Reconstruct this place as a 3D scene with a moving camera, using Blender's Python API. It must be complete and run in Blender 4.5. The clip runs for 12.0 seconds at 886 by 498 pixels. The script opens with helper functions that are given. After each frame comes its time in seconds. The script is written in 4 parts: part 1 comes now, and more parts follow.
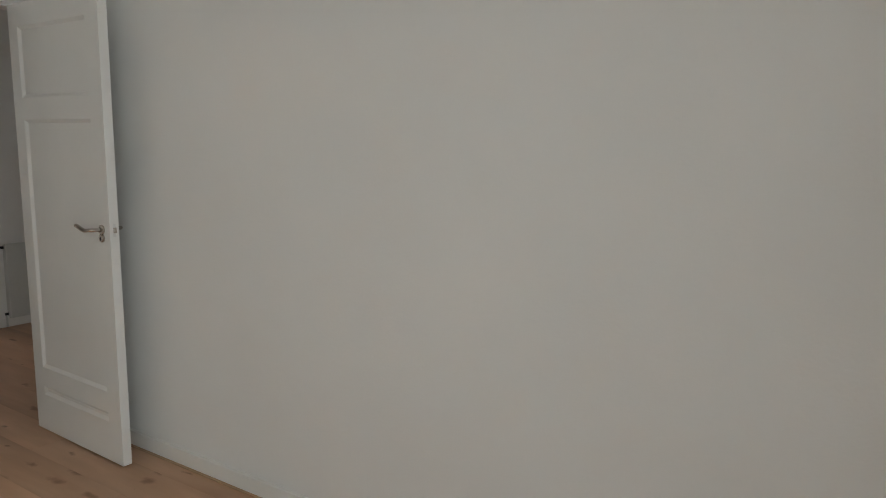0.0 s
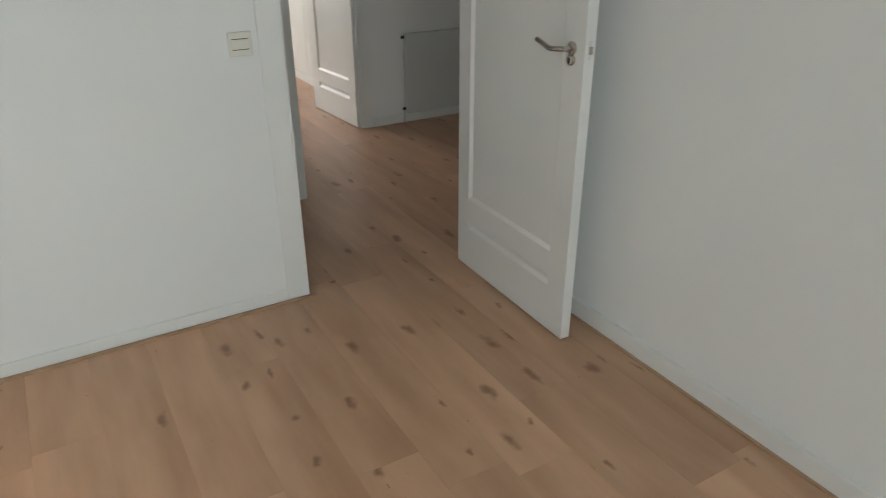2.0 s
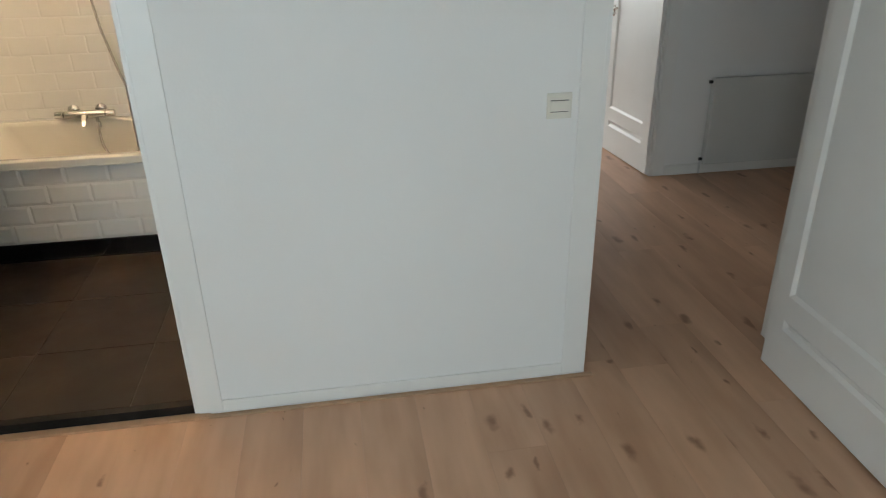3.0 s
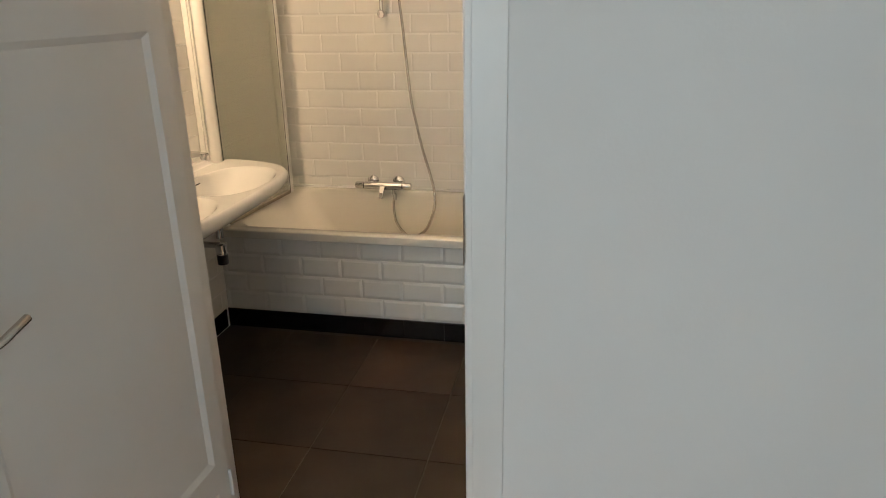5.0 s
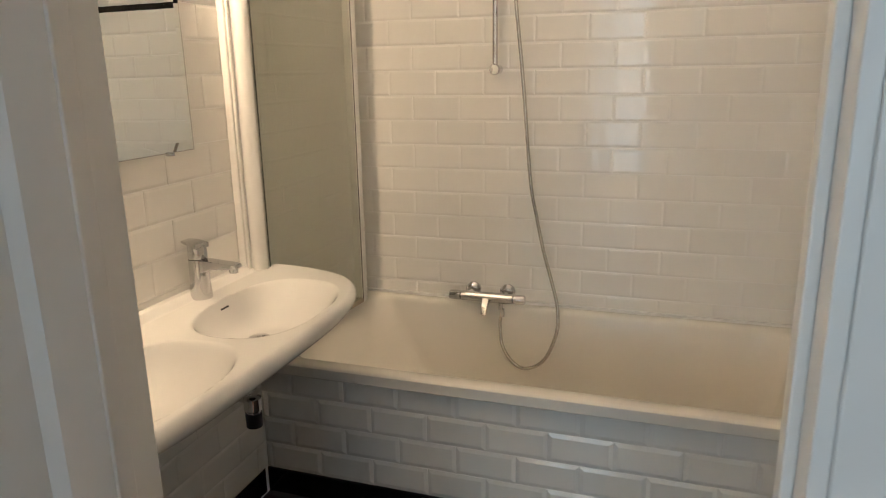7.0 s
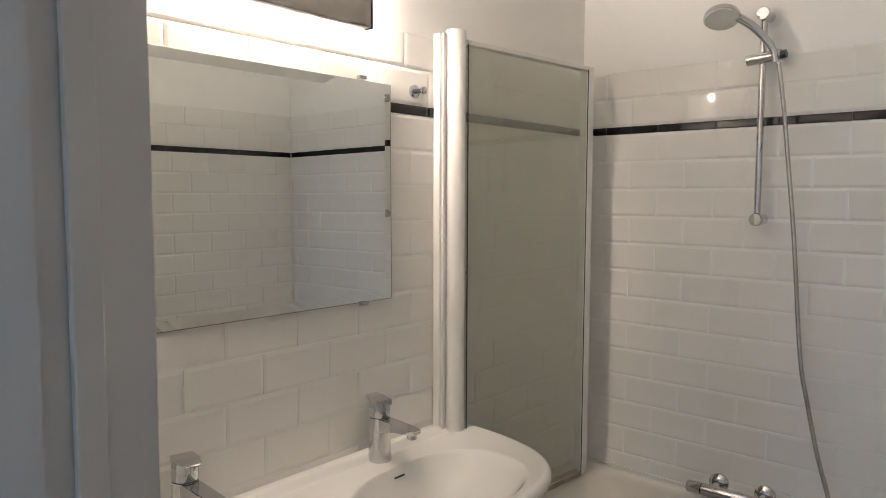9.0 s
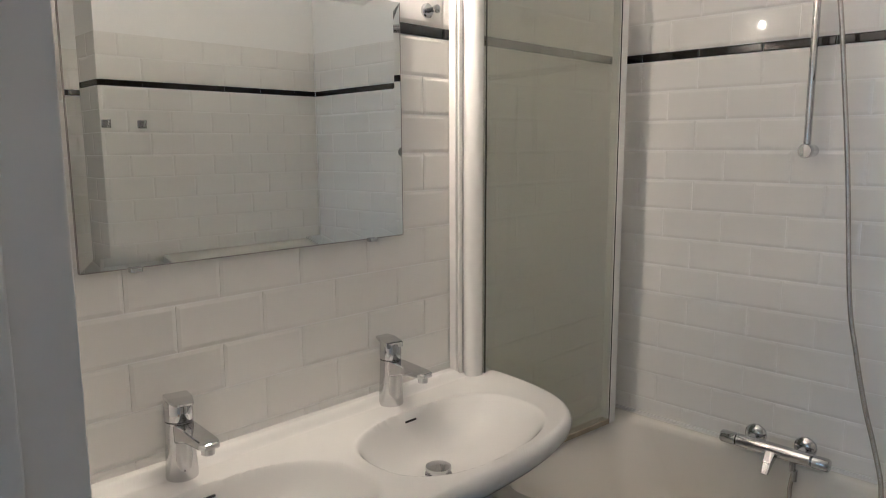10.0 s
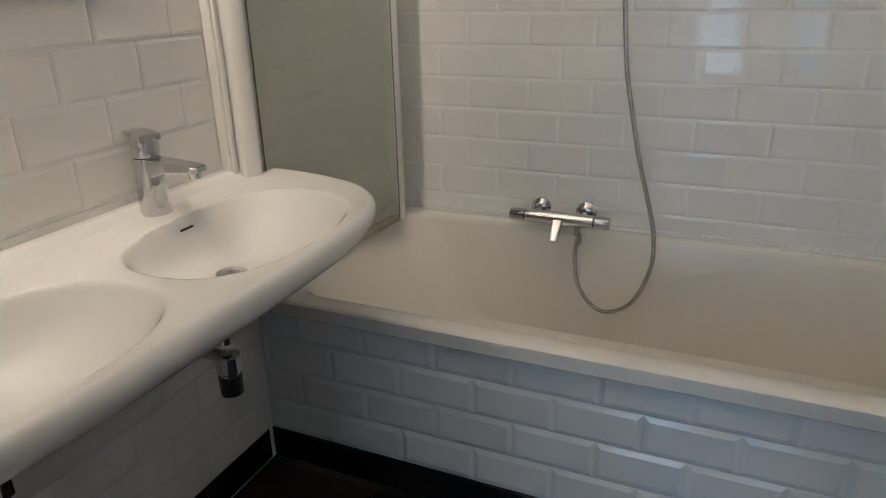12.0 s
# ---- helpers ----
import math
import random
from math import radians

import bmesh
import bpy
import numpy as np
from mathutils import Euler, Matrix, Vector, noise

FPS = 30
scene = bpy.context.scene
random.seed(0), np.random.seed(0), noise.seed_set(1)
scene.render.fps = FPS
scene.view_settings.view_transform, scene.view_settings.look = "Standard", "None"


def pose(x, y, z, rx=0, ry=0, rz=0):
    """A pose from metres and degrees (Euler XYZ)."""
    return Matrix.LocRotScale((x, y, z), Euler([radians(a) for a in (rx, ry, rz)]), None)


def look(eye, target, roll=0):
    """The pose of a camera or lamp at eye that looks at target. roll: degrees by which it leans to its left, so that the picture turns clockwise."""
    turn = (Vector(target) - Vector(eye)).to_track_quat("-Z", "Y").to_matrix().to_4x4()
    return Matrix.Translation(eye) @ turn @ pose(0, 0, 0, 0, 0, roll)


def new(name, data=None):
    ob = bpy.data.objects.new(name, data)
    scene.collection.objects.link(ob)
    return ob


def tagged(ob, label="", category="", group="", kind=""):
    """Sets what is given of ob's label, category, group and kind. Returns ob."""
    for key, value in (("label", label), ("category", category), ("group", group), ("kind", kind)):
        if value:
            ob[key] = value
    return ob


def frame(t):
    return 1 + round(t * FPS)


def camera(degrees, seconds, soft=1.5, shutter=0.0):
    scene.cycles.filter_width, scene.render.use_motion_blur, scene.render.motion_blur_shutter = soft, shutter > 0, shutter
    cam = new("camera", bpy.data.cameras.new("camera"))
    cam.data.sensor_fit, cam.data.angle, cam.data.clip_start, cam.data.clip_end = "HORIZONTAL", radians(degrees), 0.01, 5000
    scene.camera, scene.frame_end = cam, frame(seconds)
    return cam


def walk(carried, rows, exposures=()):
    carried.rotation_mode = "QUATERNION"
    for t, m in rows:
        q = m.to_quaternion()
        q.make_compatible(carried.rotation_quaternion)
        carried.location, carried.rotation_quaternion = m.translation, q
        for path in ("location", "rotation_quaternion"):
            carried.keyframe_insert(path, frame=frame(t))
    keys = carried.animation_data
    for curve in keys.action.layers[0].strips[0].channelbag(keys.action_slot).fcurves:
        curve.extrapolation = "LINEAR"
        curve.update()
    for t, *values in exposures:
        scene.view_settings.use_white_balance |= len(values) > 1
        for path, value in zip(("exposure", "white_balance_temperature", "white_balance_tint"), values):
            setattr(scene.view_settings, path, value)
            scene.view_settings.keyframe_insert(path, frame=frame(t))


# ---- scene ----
cam = camera(65.0, 12.0, soft=0.9, shutter=0.15)
PATH = [
    (0, (1.207, 0.903, 1.446), (0.127, 2.559, 1.146), 0.8),
    (0.5, (1.03, 1.006, 1.455), (-0.194, 2.547, 1.103), -0.2),
    (1, (0.696, 1.061, 1.423), (-0.69, 2.406, 0.901), 0.2),
    (1.5, (0.369, 1.105, 1.422), (-1.12, 2.256, 0.745), -0.2),
    (2, (0.099, 1.082, 1.47), (-1.443, 1.994, 0.58), -0.2),
    (2.5, (-0.088, 1.022, 1.507), (-1.751, 1.631, 0.578), -0.3),
    (3, (-0.26, 1.028, 1.569), (-2.051, 1.303, 0.722), -1.1),
    (3.5, (-0.327, 1.018, 1.635), (-2.166, 1.088, 0.851), -0.9),
    (3.7, (-0.333, 1.019, 1.652), (-2.177, 0.972, 0.88), -1.1),
    (5.3, (-0.960, 0.616, 1.595), (-2.804, 0.217, 0.932), -1.0),
    (5.5, (-1.088, 0.549, 1.583), (-2.937, 0.149, 0.936), -0.8),
    (6, (-1.328, 0.444, 1.568), (-3.183, 0.024, 0.949), -1.2),
    (6.5, (-1.577, 0.390, 1.566), (-3.434, -0.029, 0.954), -0.5),
    (7, (-1.792, 0.330, 1.545), (-3.627, -0.289, 1.046), -1.0),
    (7.5, (-1.941, 0.302, 1.587), (-3.716, -0.555, 1.252), -0.6),
    (7.7, (-1.981, 0.271, 1.571), (-3.727, -0.668, 1.305), -0.4),
    (9.3, (-2.209, 0.368, 1.622), (-3.672, -0.985, 1.446), -0.1),
    (9.5, (-2.247, 0.358, 1.616), (-3.695, -1.008, 1.419), -0.3),
    (10, (-2.297, 0.333, 1.564), (-3.701, -1.061, 1.268), -0.2),
    (10.5, (-2.356, 0.281, 1.471), (-3.738, -1.084, 0.994), -0.3),
    (11, (-2.408, 0.150, 1.403), (-3.784, -1.182, 0.829), -0.5),
    (11.5, (-2.445, 0.151, 1.366), (-3.970, -0.938, 0.668), -0.5),
    (12, (-2.401, 0.134, 1.351), (-4.100, -0.626, 0.620), -1.4),
]
EXPOSURES = [(0, -0.05, 7600, 17), (1.5, 0.07, 7400, 13.5), (2.5, 0.35, 6950, 10.5), (3.5, 0.05, 6750, 10), (5.5, -0.08, 6950, 13), (6.5, -0.15, 6700, 12), (7.0, -0.15, 6300, 12), (7.5, -0.3, 5350, 12), (9.5, -0.57, 5150, 11), (10.5, -0.43, 4950, 10), (11.5, -0.57, 4950, 9.5), (12, -0.46, 5150, 9.5)]
walk(cam, [(t, look(eye, target, roll)) for t, eye, target, roll in PATH], EXPOSURES)

# ---- world and light ----
world = bpy.data.worlds.new("world")
scene.world = world
world.use_nodes = True
sky = world.node_tree.nodes.new("ShaderNodeTexSky")
sky.sky_type, sky.sun_disc = "NISHITA", False
sky.sun_elevation, sky.sun_rotation = radians(35), radians(200)
world.node_tree.nodes["Background"].inputs[1].default_value = 0.1
world.node_tree.links.new(sky.outputs[0], world.node_tree.nodes["Background"].inputs[0])


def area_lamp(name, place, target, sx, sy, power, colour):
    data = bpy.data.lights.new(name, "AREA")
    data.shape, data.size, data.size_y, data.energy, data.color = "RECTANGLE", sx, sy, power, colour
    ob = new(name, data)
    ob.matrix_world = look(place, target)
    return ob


# the second lamp belongs to an added, unseen window; it brightens north-facing surfaces
for y, width, power in ((-0.57, 1.12, 30), (0.98, 1.1, 16)):
    area_lamp("window_daylight", (2.22, y, 1.3), (0, y, 1.2), width, 2.36, power, (0.72, 0.89, 1.0))
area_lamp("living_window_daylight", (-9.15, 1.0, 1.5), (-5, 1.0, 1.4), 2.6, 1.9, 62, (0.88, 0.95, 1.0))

# ---- materials ----


def material(name, colour, rough=0.5, metal=0.0, scale=8.0, vary=0.06, bump=0.0, bump_scale=60.0, random_vary=0.0, coat=0.0, spec=0.5):
    m = bpy.data.materials.new(name)
    m.use_nodes = True
    n, l = m.node_tree.nodes, m.node_tree.links
    b = n["Principled BSDF"]
    b.inputs["Roughness"].default_value, b.inputs["Metallic"].default_value = rough, metal
    b.inputs["Coat Weight"].default_value = coat
    b.inputs["Specular IOR Level"].default_value = spec
    tc = n.new("ShaderNodeTexCoord")
    big = n.new("ShaderNodeTexNoise")
    big.inputs["Scale"].default_value, big.inputs["Detail"].default_value = scale, 5
    l.new(tc.outputs["Object"], big.inputs["Vector"])
    ramp = n.new("ShaderNodeValToRGB")
    ramp.color_ramp.elements[0].position, ramp.color_ramp.elements[1].position = 0.3, 0.7
    ramp.color_ramp.elements[0].color = (*[c * (1 - vary) for c in colour], 1)
    ramp.color_ramp.elements[1].color = (*[min(1, c * (1 + vary)) for c in colour], 1)
    l.new(big.outputs[0], ramp.inputs[0])
    out = ramp.outputs[0]
    if random_vary:
        info = n.new("ShaderNodeObjectInfo")
        rng = n.new("ShaderNodeMapRange")
        rng.inputs["To Min"].default_value, rng.inputs["To Max"].default_value = 1 - random_vary, 1
        l.new(info.outputs["Random"], rng.inputs[0])
        mix = n.new("ShaderNodeVectorMath")
        mix.operation = "SCALE"
        l.new(out, mix.inputs[0])
        l.new(rng.outputs[0], mix.inputs["Scale"])
        out = mix.outputs[0]
    l.new(out, b.inputs["Base Color"])
    # fine wear in the gloss
    fine = n.new("ShaderNodeTexNoise")
    fine.inputs["Scale"].default_value, fine.inputs["Detail"].default_value = scale * 4, 4
    l.new(tc.outputs["Object"], fine.inputs["Vector"])
    rr = n.new("ShaderNodeMapRange")
    rr.inputs["To Min"].default_value, rr.inputs["To Max"].default_value = rough * 0.8, min(1, rough * 1.2)
    l.new(fine.outputs[0], rr.inputs[0])
    l.new(rr.outputs[0], b.inputs["Roughness"])
    if bump:
        bn = n.new("ShaderNodeTexNoise")
        bn.inputs["Scale"].default_value, bn.inputs["Detail"].default_value = bump_scale, 6
        l.new(tc.outputs["Object"], bn.inputs["Vector"])
        bp = n.new("ShaderNodeBump")
        bp.inputs["Strength"].default_value, bp.inputs["Distance"].default_value = bump, 0.002
        l.new(bn.outputs[0], bp.inputs["Height"])
        l.new(bp.outputs[0], b.inputs["Normal"])
    return m


def oak_material():
    m = bpy.data.materials.new("oak_laminate")
    m.use_nodes = True
    n, l = m.node_tree.nodes, m.node_tree.links
    b = n["Principled BSDF"]
    tc, info = n.new("ShaderNodeTexCoord"), n.new("ShaderNodeObjectInfo")
    shift = n.new("ShaderNodeVectorMath")
    shift.operation = "MULTIPLY_ADD"
    shift.inputs[1].default_value = (1, 1, 1)
    off = n.new("ShaderNodeVectorMath")
    off.operation = "SCALE"
    off.inputs[0].default_value = (37.0, 19.0, 11.0)
    l.new(info.outputs["Random"], off.inputs["Scale"])
    l.new(tc.outputs["Object"], shift.inputs[0])
    l.new(off.outputs[0], shift.inputs[2])

    def scaled(v):
        s = n.new("ShaderNodeVectorMath")
        s.operation = "MULTIPLY"
        s.inputs[1].default_value = v
        l.new(shift.outputs[0], s.inputs[0])
        return s.outputs[0]

    grain = n.new("ShaderNodeTexNoise")
    grain.inputs["Scale"].default_value, grain.inputs["Detail"].default_value, grain.inputs["Distortion"].default_value = 1, 5, 0.9
    l.new(scaled((1.0, 8, 1)), grain.inputs["Vector"])
    ramp = n.new("ShaderNodeValToRGB")
    e = ramp.color_ramp.elements
    e[0].position, e[1].position = 0.2, 0.85
    e[0].color, e[1].color = (0.60, 0.352, 0.222, 1), (0.725, 0.458, 0.305, 1)
    l.new(grain.outputs[0], ramp.inputs[0])
    # cloudy patches along the board
    cloud = n.new("ShaderNodeTexNoise")
    cloud.inputs["Scale"].default_value, cloud.inputs["Detail"].default_value = 1, 3
    l.new(scaled((1.5, 7, 1)), cloud.inputs["Vector"])
    # knots
    knot = n.new("ShaderNodeTexVoronoi")
    knot.voronoi_dimensions = "2D"
    knot.inputs["Scale"].default_value = 1
    warp = n.new("ShaderNodeTexNoise")
    warp.inputs["Scale"].default_value, warp.inputs["Detail"].default_value = 15, 4
    l.new(shift.outputs[0], warp.inputs["Vector"])
    bend = n.new("ShaderNodeVectorMath")
    bend.operation = "MULTIPLY_ADD"
    bend.inputs[1].default_value = (0.6, 0.42, 0)
    l.new(warp.outputs["Color"], bend.inputs[0])
    l.new(scaled((4.2, 9.0, 1)), bend.inputs[2])
    l.new(bend.outputs[0], knot.inputs["Vector"])
    wob = n.new("ShaderNodeMath")
    wob.operation = "MULTIPLY_ADD"
    wob.inputs[1].default_value, wob.inputs[2].default_value = 0.16, -0.08
    l.new(grain.outputs[0], wob.inputs[0])
    ds = n.new("ShaderNodeMath")
    l.new(knot.outputs["Distance"], ds.inputs[0])
    l.new(wob.outputs[0], ds.inputs[1])
    size = n.new("ShaderNodeSeparateColor")
    l.new(knot.outputs["Color"], size.inputs[0])
    lim = n.new("ShaderNodeMapRange")
    lim.inputs["From Min"].default_value, lim.inputs["From Max"].default_value = 0.6, 1.0
    lim.inputs["To Min"].default_value, lim.inputs["To Max"].default_value = 0.0, 0.24
    l.new(size.outputs[0], lim.inputs[0])
    rel = n.new("ShaderNodeMath")
    rel.operation = "DIVIDE"
    add = n.new("ShaderNodeMath")
    add.inputs[1].default_value = 0.001
    l.new(lim.outputs[0], add.inputs[0])
    l.new(ds.outputs[0], rel.inputs[0])
    l.new(add.outputs[0], rel.inputs[1])
    km = n.new("ShaderNodeMapRange")
    km.interpolation_type = "SMOOTHSTEP"
    km.inputs["From Min"].default_value, km.inputs["From Max"].default_value = 0.1, 1.1
    km.inputs["To Min"].default_value, km.inputs["To Max"].default_value = 0.78, 0.0
    l.new(rel.outputs[0], km.inputs[0])
    mix = n.new("ShaderNodeMix")
    mix.data_type = "RGBA"
    mix.inputs["B"].default_value = (0.25, 0.122, 0.066, 1)
    l.new(km.outputs[0], mix.inputs["Factor"])
    tint = n.new("ShaderNodeMix")
    tint.data_type, tint.blend_type = "RGBA", "MULTIPLY"
    cr = n.new("ShaderNodeValToRGB")
    cr.color_ramp.elements[0].color, cr.color_ramp.elements[1].color = (0.80, 0.75, 0.71, 1), (1.07, 1.06, 1.05, 1)
    cr.color_ramp.elements[0].position, cr.color_ramp.elements[1].position = 0.3, 0.7
    l.new(cloud.outputs[0], cr.inputs[0])
    tint.inputs["Factor"].default_value = 1
    l.new(ramp.outputs[0], tint.inputs["A"])
    l.new(cr.outputs[0], tint.inputs["B"])
    vary = n.new("ShaderNodeMapRange")
    vary.inputs["To Min"].default_value, vary.inputs["To Max"].default_value = 0.89, 1.06
    l.new(info.outputs["Random"], vary.inputs[0])
    sc = n.new("ShaderNodeVectorMath")
    sc.operation = "SCALE"
    l.new(tint.outputs["Result"], sc.inputs[0])
    l.new(vary.outputs[0], sc.inputs["Scale"])
    l.new(sc.outputs[0], mix.inputs["A"])
    l.new(mix.outputs["Result"], b.inputs["Base Color"])
    b.inputs["Roughness"].default_value = 0.38
    bp = n.new("ShaderNodeBump")
    bp.inputs["Strength"].default_value, bp.inputs["Distance"].default_value = 0.12, 0.001
    l.new(grain.outputs[0], bp.inputs["Height"])
    l.new(bp.outputs[0], b.inputs["Normal"])
    return m


def glass_material(name, tint, rough=0.0, milk=1.0):
    m = bpy.data.materials.new(name)
    m.use_nodes = True
    b = m.node_tree.nodes["Principled BSDF"]
    b.inputs["Base Color"].default_value = (*tint, 1)
    b.inputs["Transmission Weight"].default_value = milk
    b.inputs["Roughness"].default_value = rough
    b.inputs["IOR"].default_value = 1.45
    return m


def sheet_glass(name, tint, film, amount):
    """A thin sheet: clear with a mirror gloss, and a film of dried water drops."""
    m = bpy.data.materials.new(name)
    m.use_nodes = True
    n, l = m.node_tree.nodes, m.node_tree.links
    out = n["Material Output"]
    n.remove(n["Principled BSDF"])
    clear, gloss, dull = n.new("ShaderNodeBsdfTransparent"), n.new("ShaderNodeBsdfGlossy"), n.new("ShaderNodeBsdfDiffuse")
    clear.inputs[0].default_value, dull.inputs[0].default_value = (*tint, 1), (*film, 1)
    gloss.inputs["Roughness"].default_value = 0.01
    tc, tex, rng = n.new("ShaderNodeTexCoord"), n.new("ShaderNodeTexNoise"), n.new("ShaderNodeMapRange")
    tex.inputs["Scale"].default_value, tex.inputs["Detail"].default_value = 3.5, 8
    rng.inputs["To Min"].default_value, rng.inputs["To Max"].default_value = amount * 0.92, amount * 1.08
    l.new(tc.outputs["Object"], tex.inputs["Vector"])
    l.new(tex.outputs[0], rng.inputs[0])
    a, b = n.new("ShaderNodeMixShader"), n.new("ShaderNodeMixShader")
    b.inputs[0].default_value = 0.06
    l.new(rng.outputs[0], a.inputs[0])
    l.new(clear.outputs[0], a.inputs[1])
    l.new(dull.outputs[0], a.inputs[2])
    l.new(a.outputs[0], b.inputs[1])
    l.new(gloss.outputs[0], b.inputs[2])
    l.new(b.outputs[0], out.inputs[0])
    return m


def glow_material(name, colour, strength):
    m = bpy.data.materials.new(name)
    m.use_nodes = True
    b = m.node_tree.nodes["Principled BSDF"]
    b.inputs["Base Color"].default_value = (0.9, 0.9, 0.9, 1)
    b.inputs["Emission Color"].default_value = (*colour, 1)
    b.inputs["Emission Strength"].default_value = strength
    return m


WALL = material("white_wall_paint", (0.85, 0.845, 0.83), 0.75, scale=1.3, vary=0.02, bump=0.25, bump_scale=90)
PAINT = material("white_gloss_paint", (0.84, 0.83, 0.805), 0.32, scale=3, vary=0.025, bump=0.06, bump_scale=30)
CEIL = material("white_ceiling_paint", (0.87, 0.87, 0.85), 0.85, scale=2, vary=0.02, bump=0.2)
OAK = oak_material()
STRIP = material("oak_strip", (0.46, 0.29, 0.18), 0.45, scale=12, vary=0.15)
SUB = material("dark_subfloor", (0.08, 0.055, 0.04), 0.8)
TILE = material("white_glazed_tile", (0.83, 0.815, 0.78), 0.03, scale=2.5, vary=0.015, bump=0.012, bump_scale=7, random_vary=0.04, spec=0.62)
GROUT = material("pale_grout", (0.7, 0.685, 0.65), 0.85, scale=15, vary=0.12, bump=0.2)
BLACK = material("black_glazed_tile", (0.012, 0.011, 0.011), 0.08, scale=5, vary=0.2, random_vary=0.3)
SLATE = material("dark_brown_floor_tile", (0.028, 0.0155, 0.0095), 0.5, scale=4, vary=0.45, bump=0.25, bump_scale=14, random_vary=0.3, spec=0.25)
DARKGROUT = material("dark_grout", (0.045, 0.038, 0.033), 0.8, scale=15, vary=0.2)
CERAMIC = material("white_ceramic", (0.78, 0.77, 0.755), 0.035, scale=2, vary=0.01)
ACRYLIC = material("cream_acrylic", (0.76, 0.73, 0.67), 0.16, scale=2, vary=0.015)
CHROME = material("chrome", (0.6, 0.6, 0.61), 0.03, metal=1, scale=20, vary=0.03)
NICKEL = material("brushed_nickel", (0.55, 0.5, 0.45), 0.24, metal=1, scale=20, vary=0.05)
HOSE = material("metal_hose", (0.55, 0.52, 0.48), 0.25, metal=1, scale=40, vary=0.1)
STONE = material("black_stone", (0.014, 0.011, 0.009), 0.6, scale=9, vary=0.4, bump=0.2, bump_scale=40, spec=0.15)
DARK = material("black_plastic", (0.015, 0.015, 0.017), 0.35, scale=10)
PLASTIC = material("white_plastic", (0.78, 0.77, 0.73), 0.35, scale=10, vary=0.015)
CREAM = material("cream_plastic", (0.77, 0.745, 0.67), 0.4, scale=10, vary=0.02)
ALU = material("white_lacquered_profile", (0.8, 0.79, 0.77), 0.25, scale=3, vary=0.015)
LAMPGREY = material("grey_lamp_housing", (0.32, 0.3, 0.28), 0.35, metal=0.6, scale=6)
RADIATOR = material("radiator_enamel", (0.66, 0.67, 0.65), 0.35, scale=4, vary=0.02)
CURTAIN = material("dark_brown_cloth", (0.022, 0.014, 0.011), 0.9, scale=20, vary=0.3, bump=0.4, bump_scale=300)
SILICONE = material("grey_sealant", (0.32, 0.27, 0.2), 0.5, scale=20, vary=0.3)
LEAF = material("tree_leaves", (0.07, 0.13, 0.035), 0.6, scale=3, vary=0.5)
BARK = material("tree_bark", (0.08, 0.06, 0.045), 0.9, scale=10, vary=0.3)
GRASS = material("lawn", (0.06, 0.1, 0.03), 0.9, scale=1, vary=0.4)
MIRROR = material("mirror_silver", (0.86, 0.88, 0.86), 0.0, metal=1, scale=1, vary=0.0)
# for a strip added under the mirror lamp to scatter and dim its beam
DIMMER = sheet_glass("added_lamp_dimmer", (0.97, 0.97, 0.95), (0.85, 0.84, 0.8), 0.5)
SCREEN = sheet_glass("greenish_shower_glass", (0.945, 0.955, 0.915), (0.80, 0.80, 0.72), 0.21)
CLEAR = glass_material("window_glass", (0.97, 0.99, 0.97))
GLOW = glow_material("lamp_tube_glow", (1.0, 0.745, 0.485), 1200.0)

# ---- mesh helpers ----


def box(bm, x0, x1, y0, y1, z0, z1, bev=0.0, seg=2):
    v = [bm.verts.new((x, y, z)) for z in (z0, z1) for y in (y0, y1) for x in (x0, x1)]
    f = [bm.faces.new([v[i] for i in q]) for q in ((0, 2, 3, 1), (4, 5, 7, 6), (0, 1, 5, 4), (2, 6, 7, 3), (0, 4, 6, 2), (1, 3, 7, 5))]
    if bev:
        edges = list({e for q in f for e in q.edges})
        bmesh.ops.bevel(bm, geom=edges, offset=bev, segments=seg, affect="EDGES", profile=0.5)
    return bm


def made(bm, name, mat, smooth=False):
    me = bpy.data.meshes.new(name)
    bmesh.ops.recalc_face_normals(bm, faces=bm.faces)
    bm.to_mesh(me)
    bm.free()
    me.materials.append(mat)
    if smooth:
        me.shade_smooth()
        me.set_sharp_from_angle(angle=radians(38))
    return me


def part(name, bm, mat, parent, label="", smooth=False):
    ob = new(name, made(bm, name, mat, smooth))
    ob.parent = parent
    if label:
        tagged(ob, label)
    return ob


O = Vector((0, 0, 0))  # where the room being built has its own corner


def thing(name, place=(0, 0, 0), label="", category="", group="", kind="", turn=0):
    ob = new(name)
    ob.matrix_world = pose(*(Vector(place) + O), 0, 0, turn)
    ob.empty_display_size = 0.05
    return tagged(ob, label, category, group, kind)


def structure(name, boxes, mat, label, category):
    bm = bmesh.new()
    for b in boxes:
        box(bm, *b)
    ob = new(name, made(bm, name, mat))
    ob.location = O
    return tagged(ob, label, category, kind="structure")


def bx(*a, bev=0.0, seg=2):
    return box(bmesh.new(), *a, bev=bev, seg=seg)


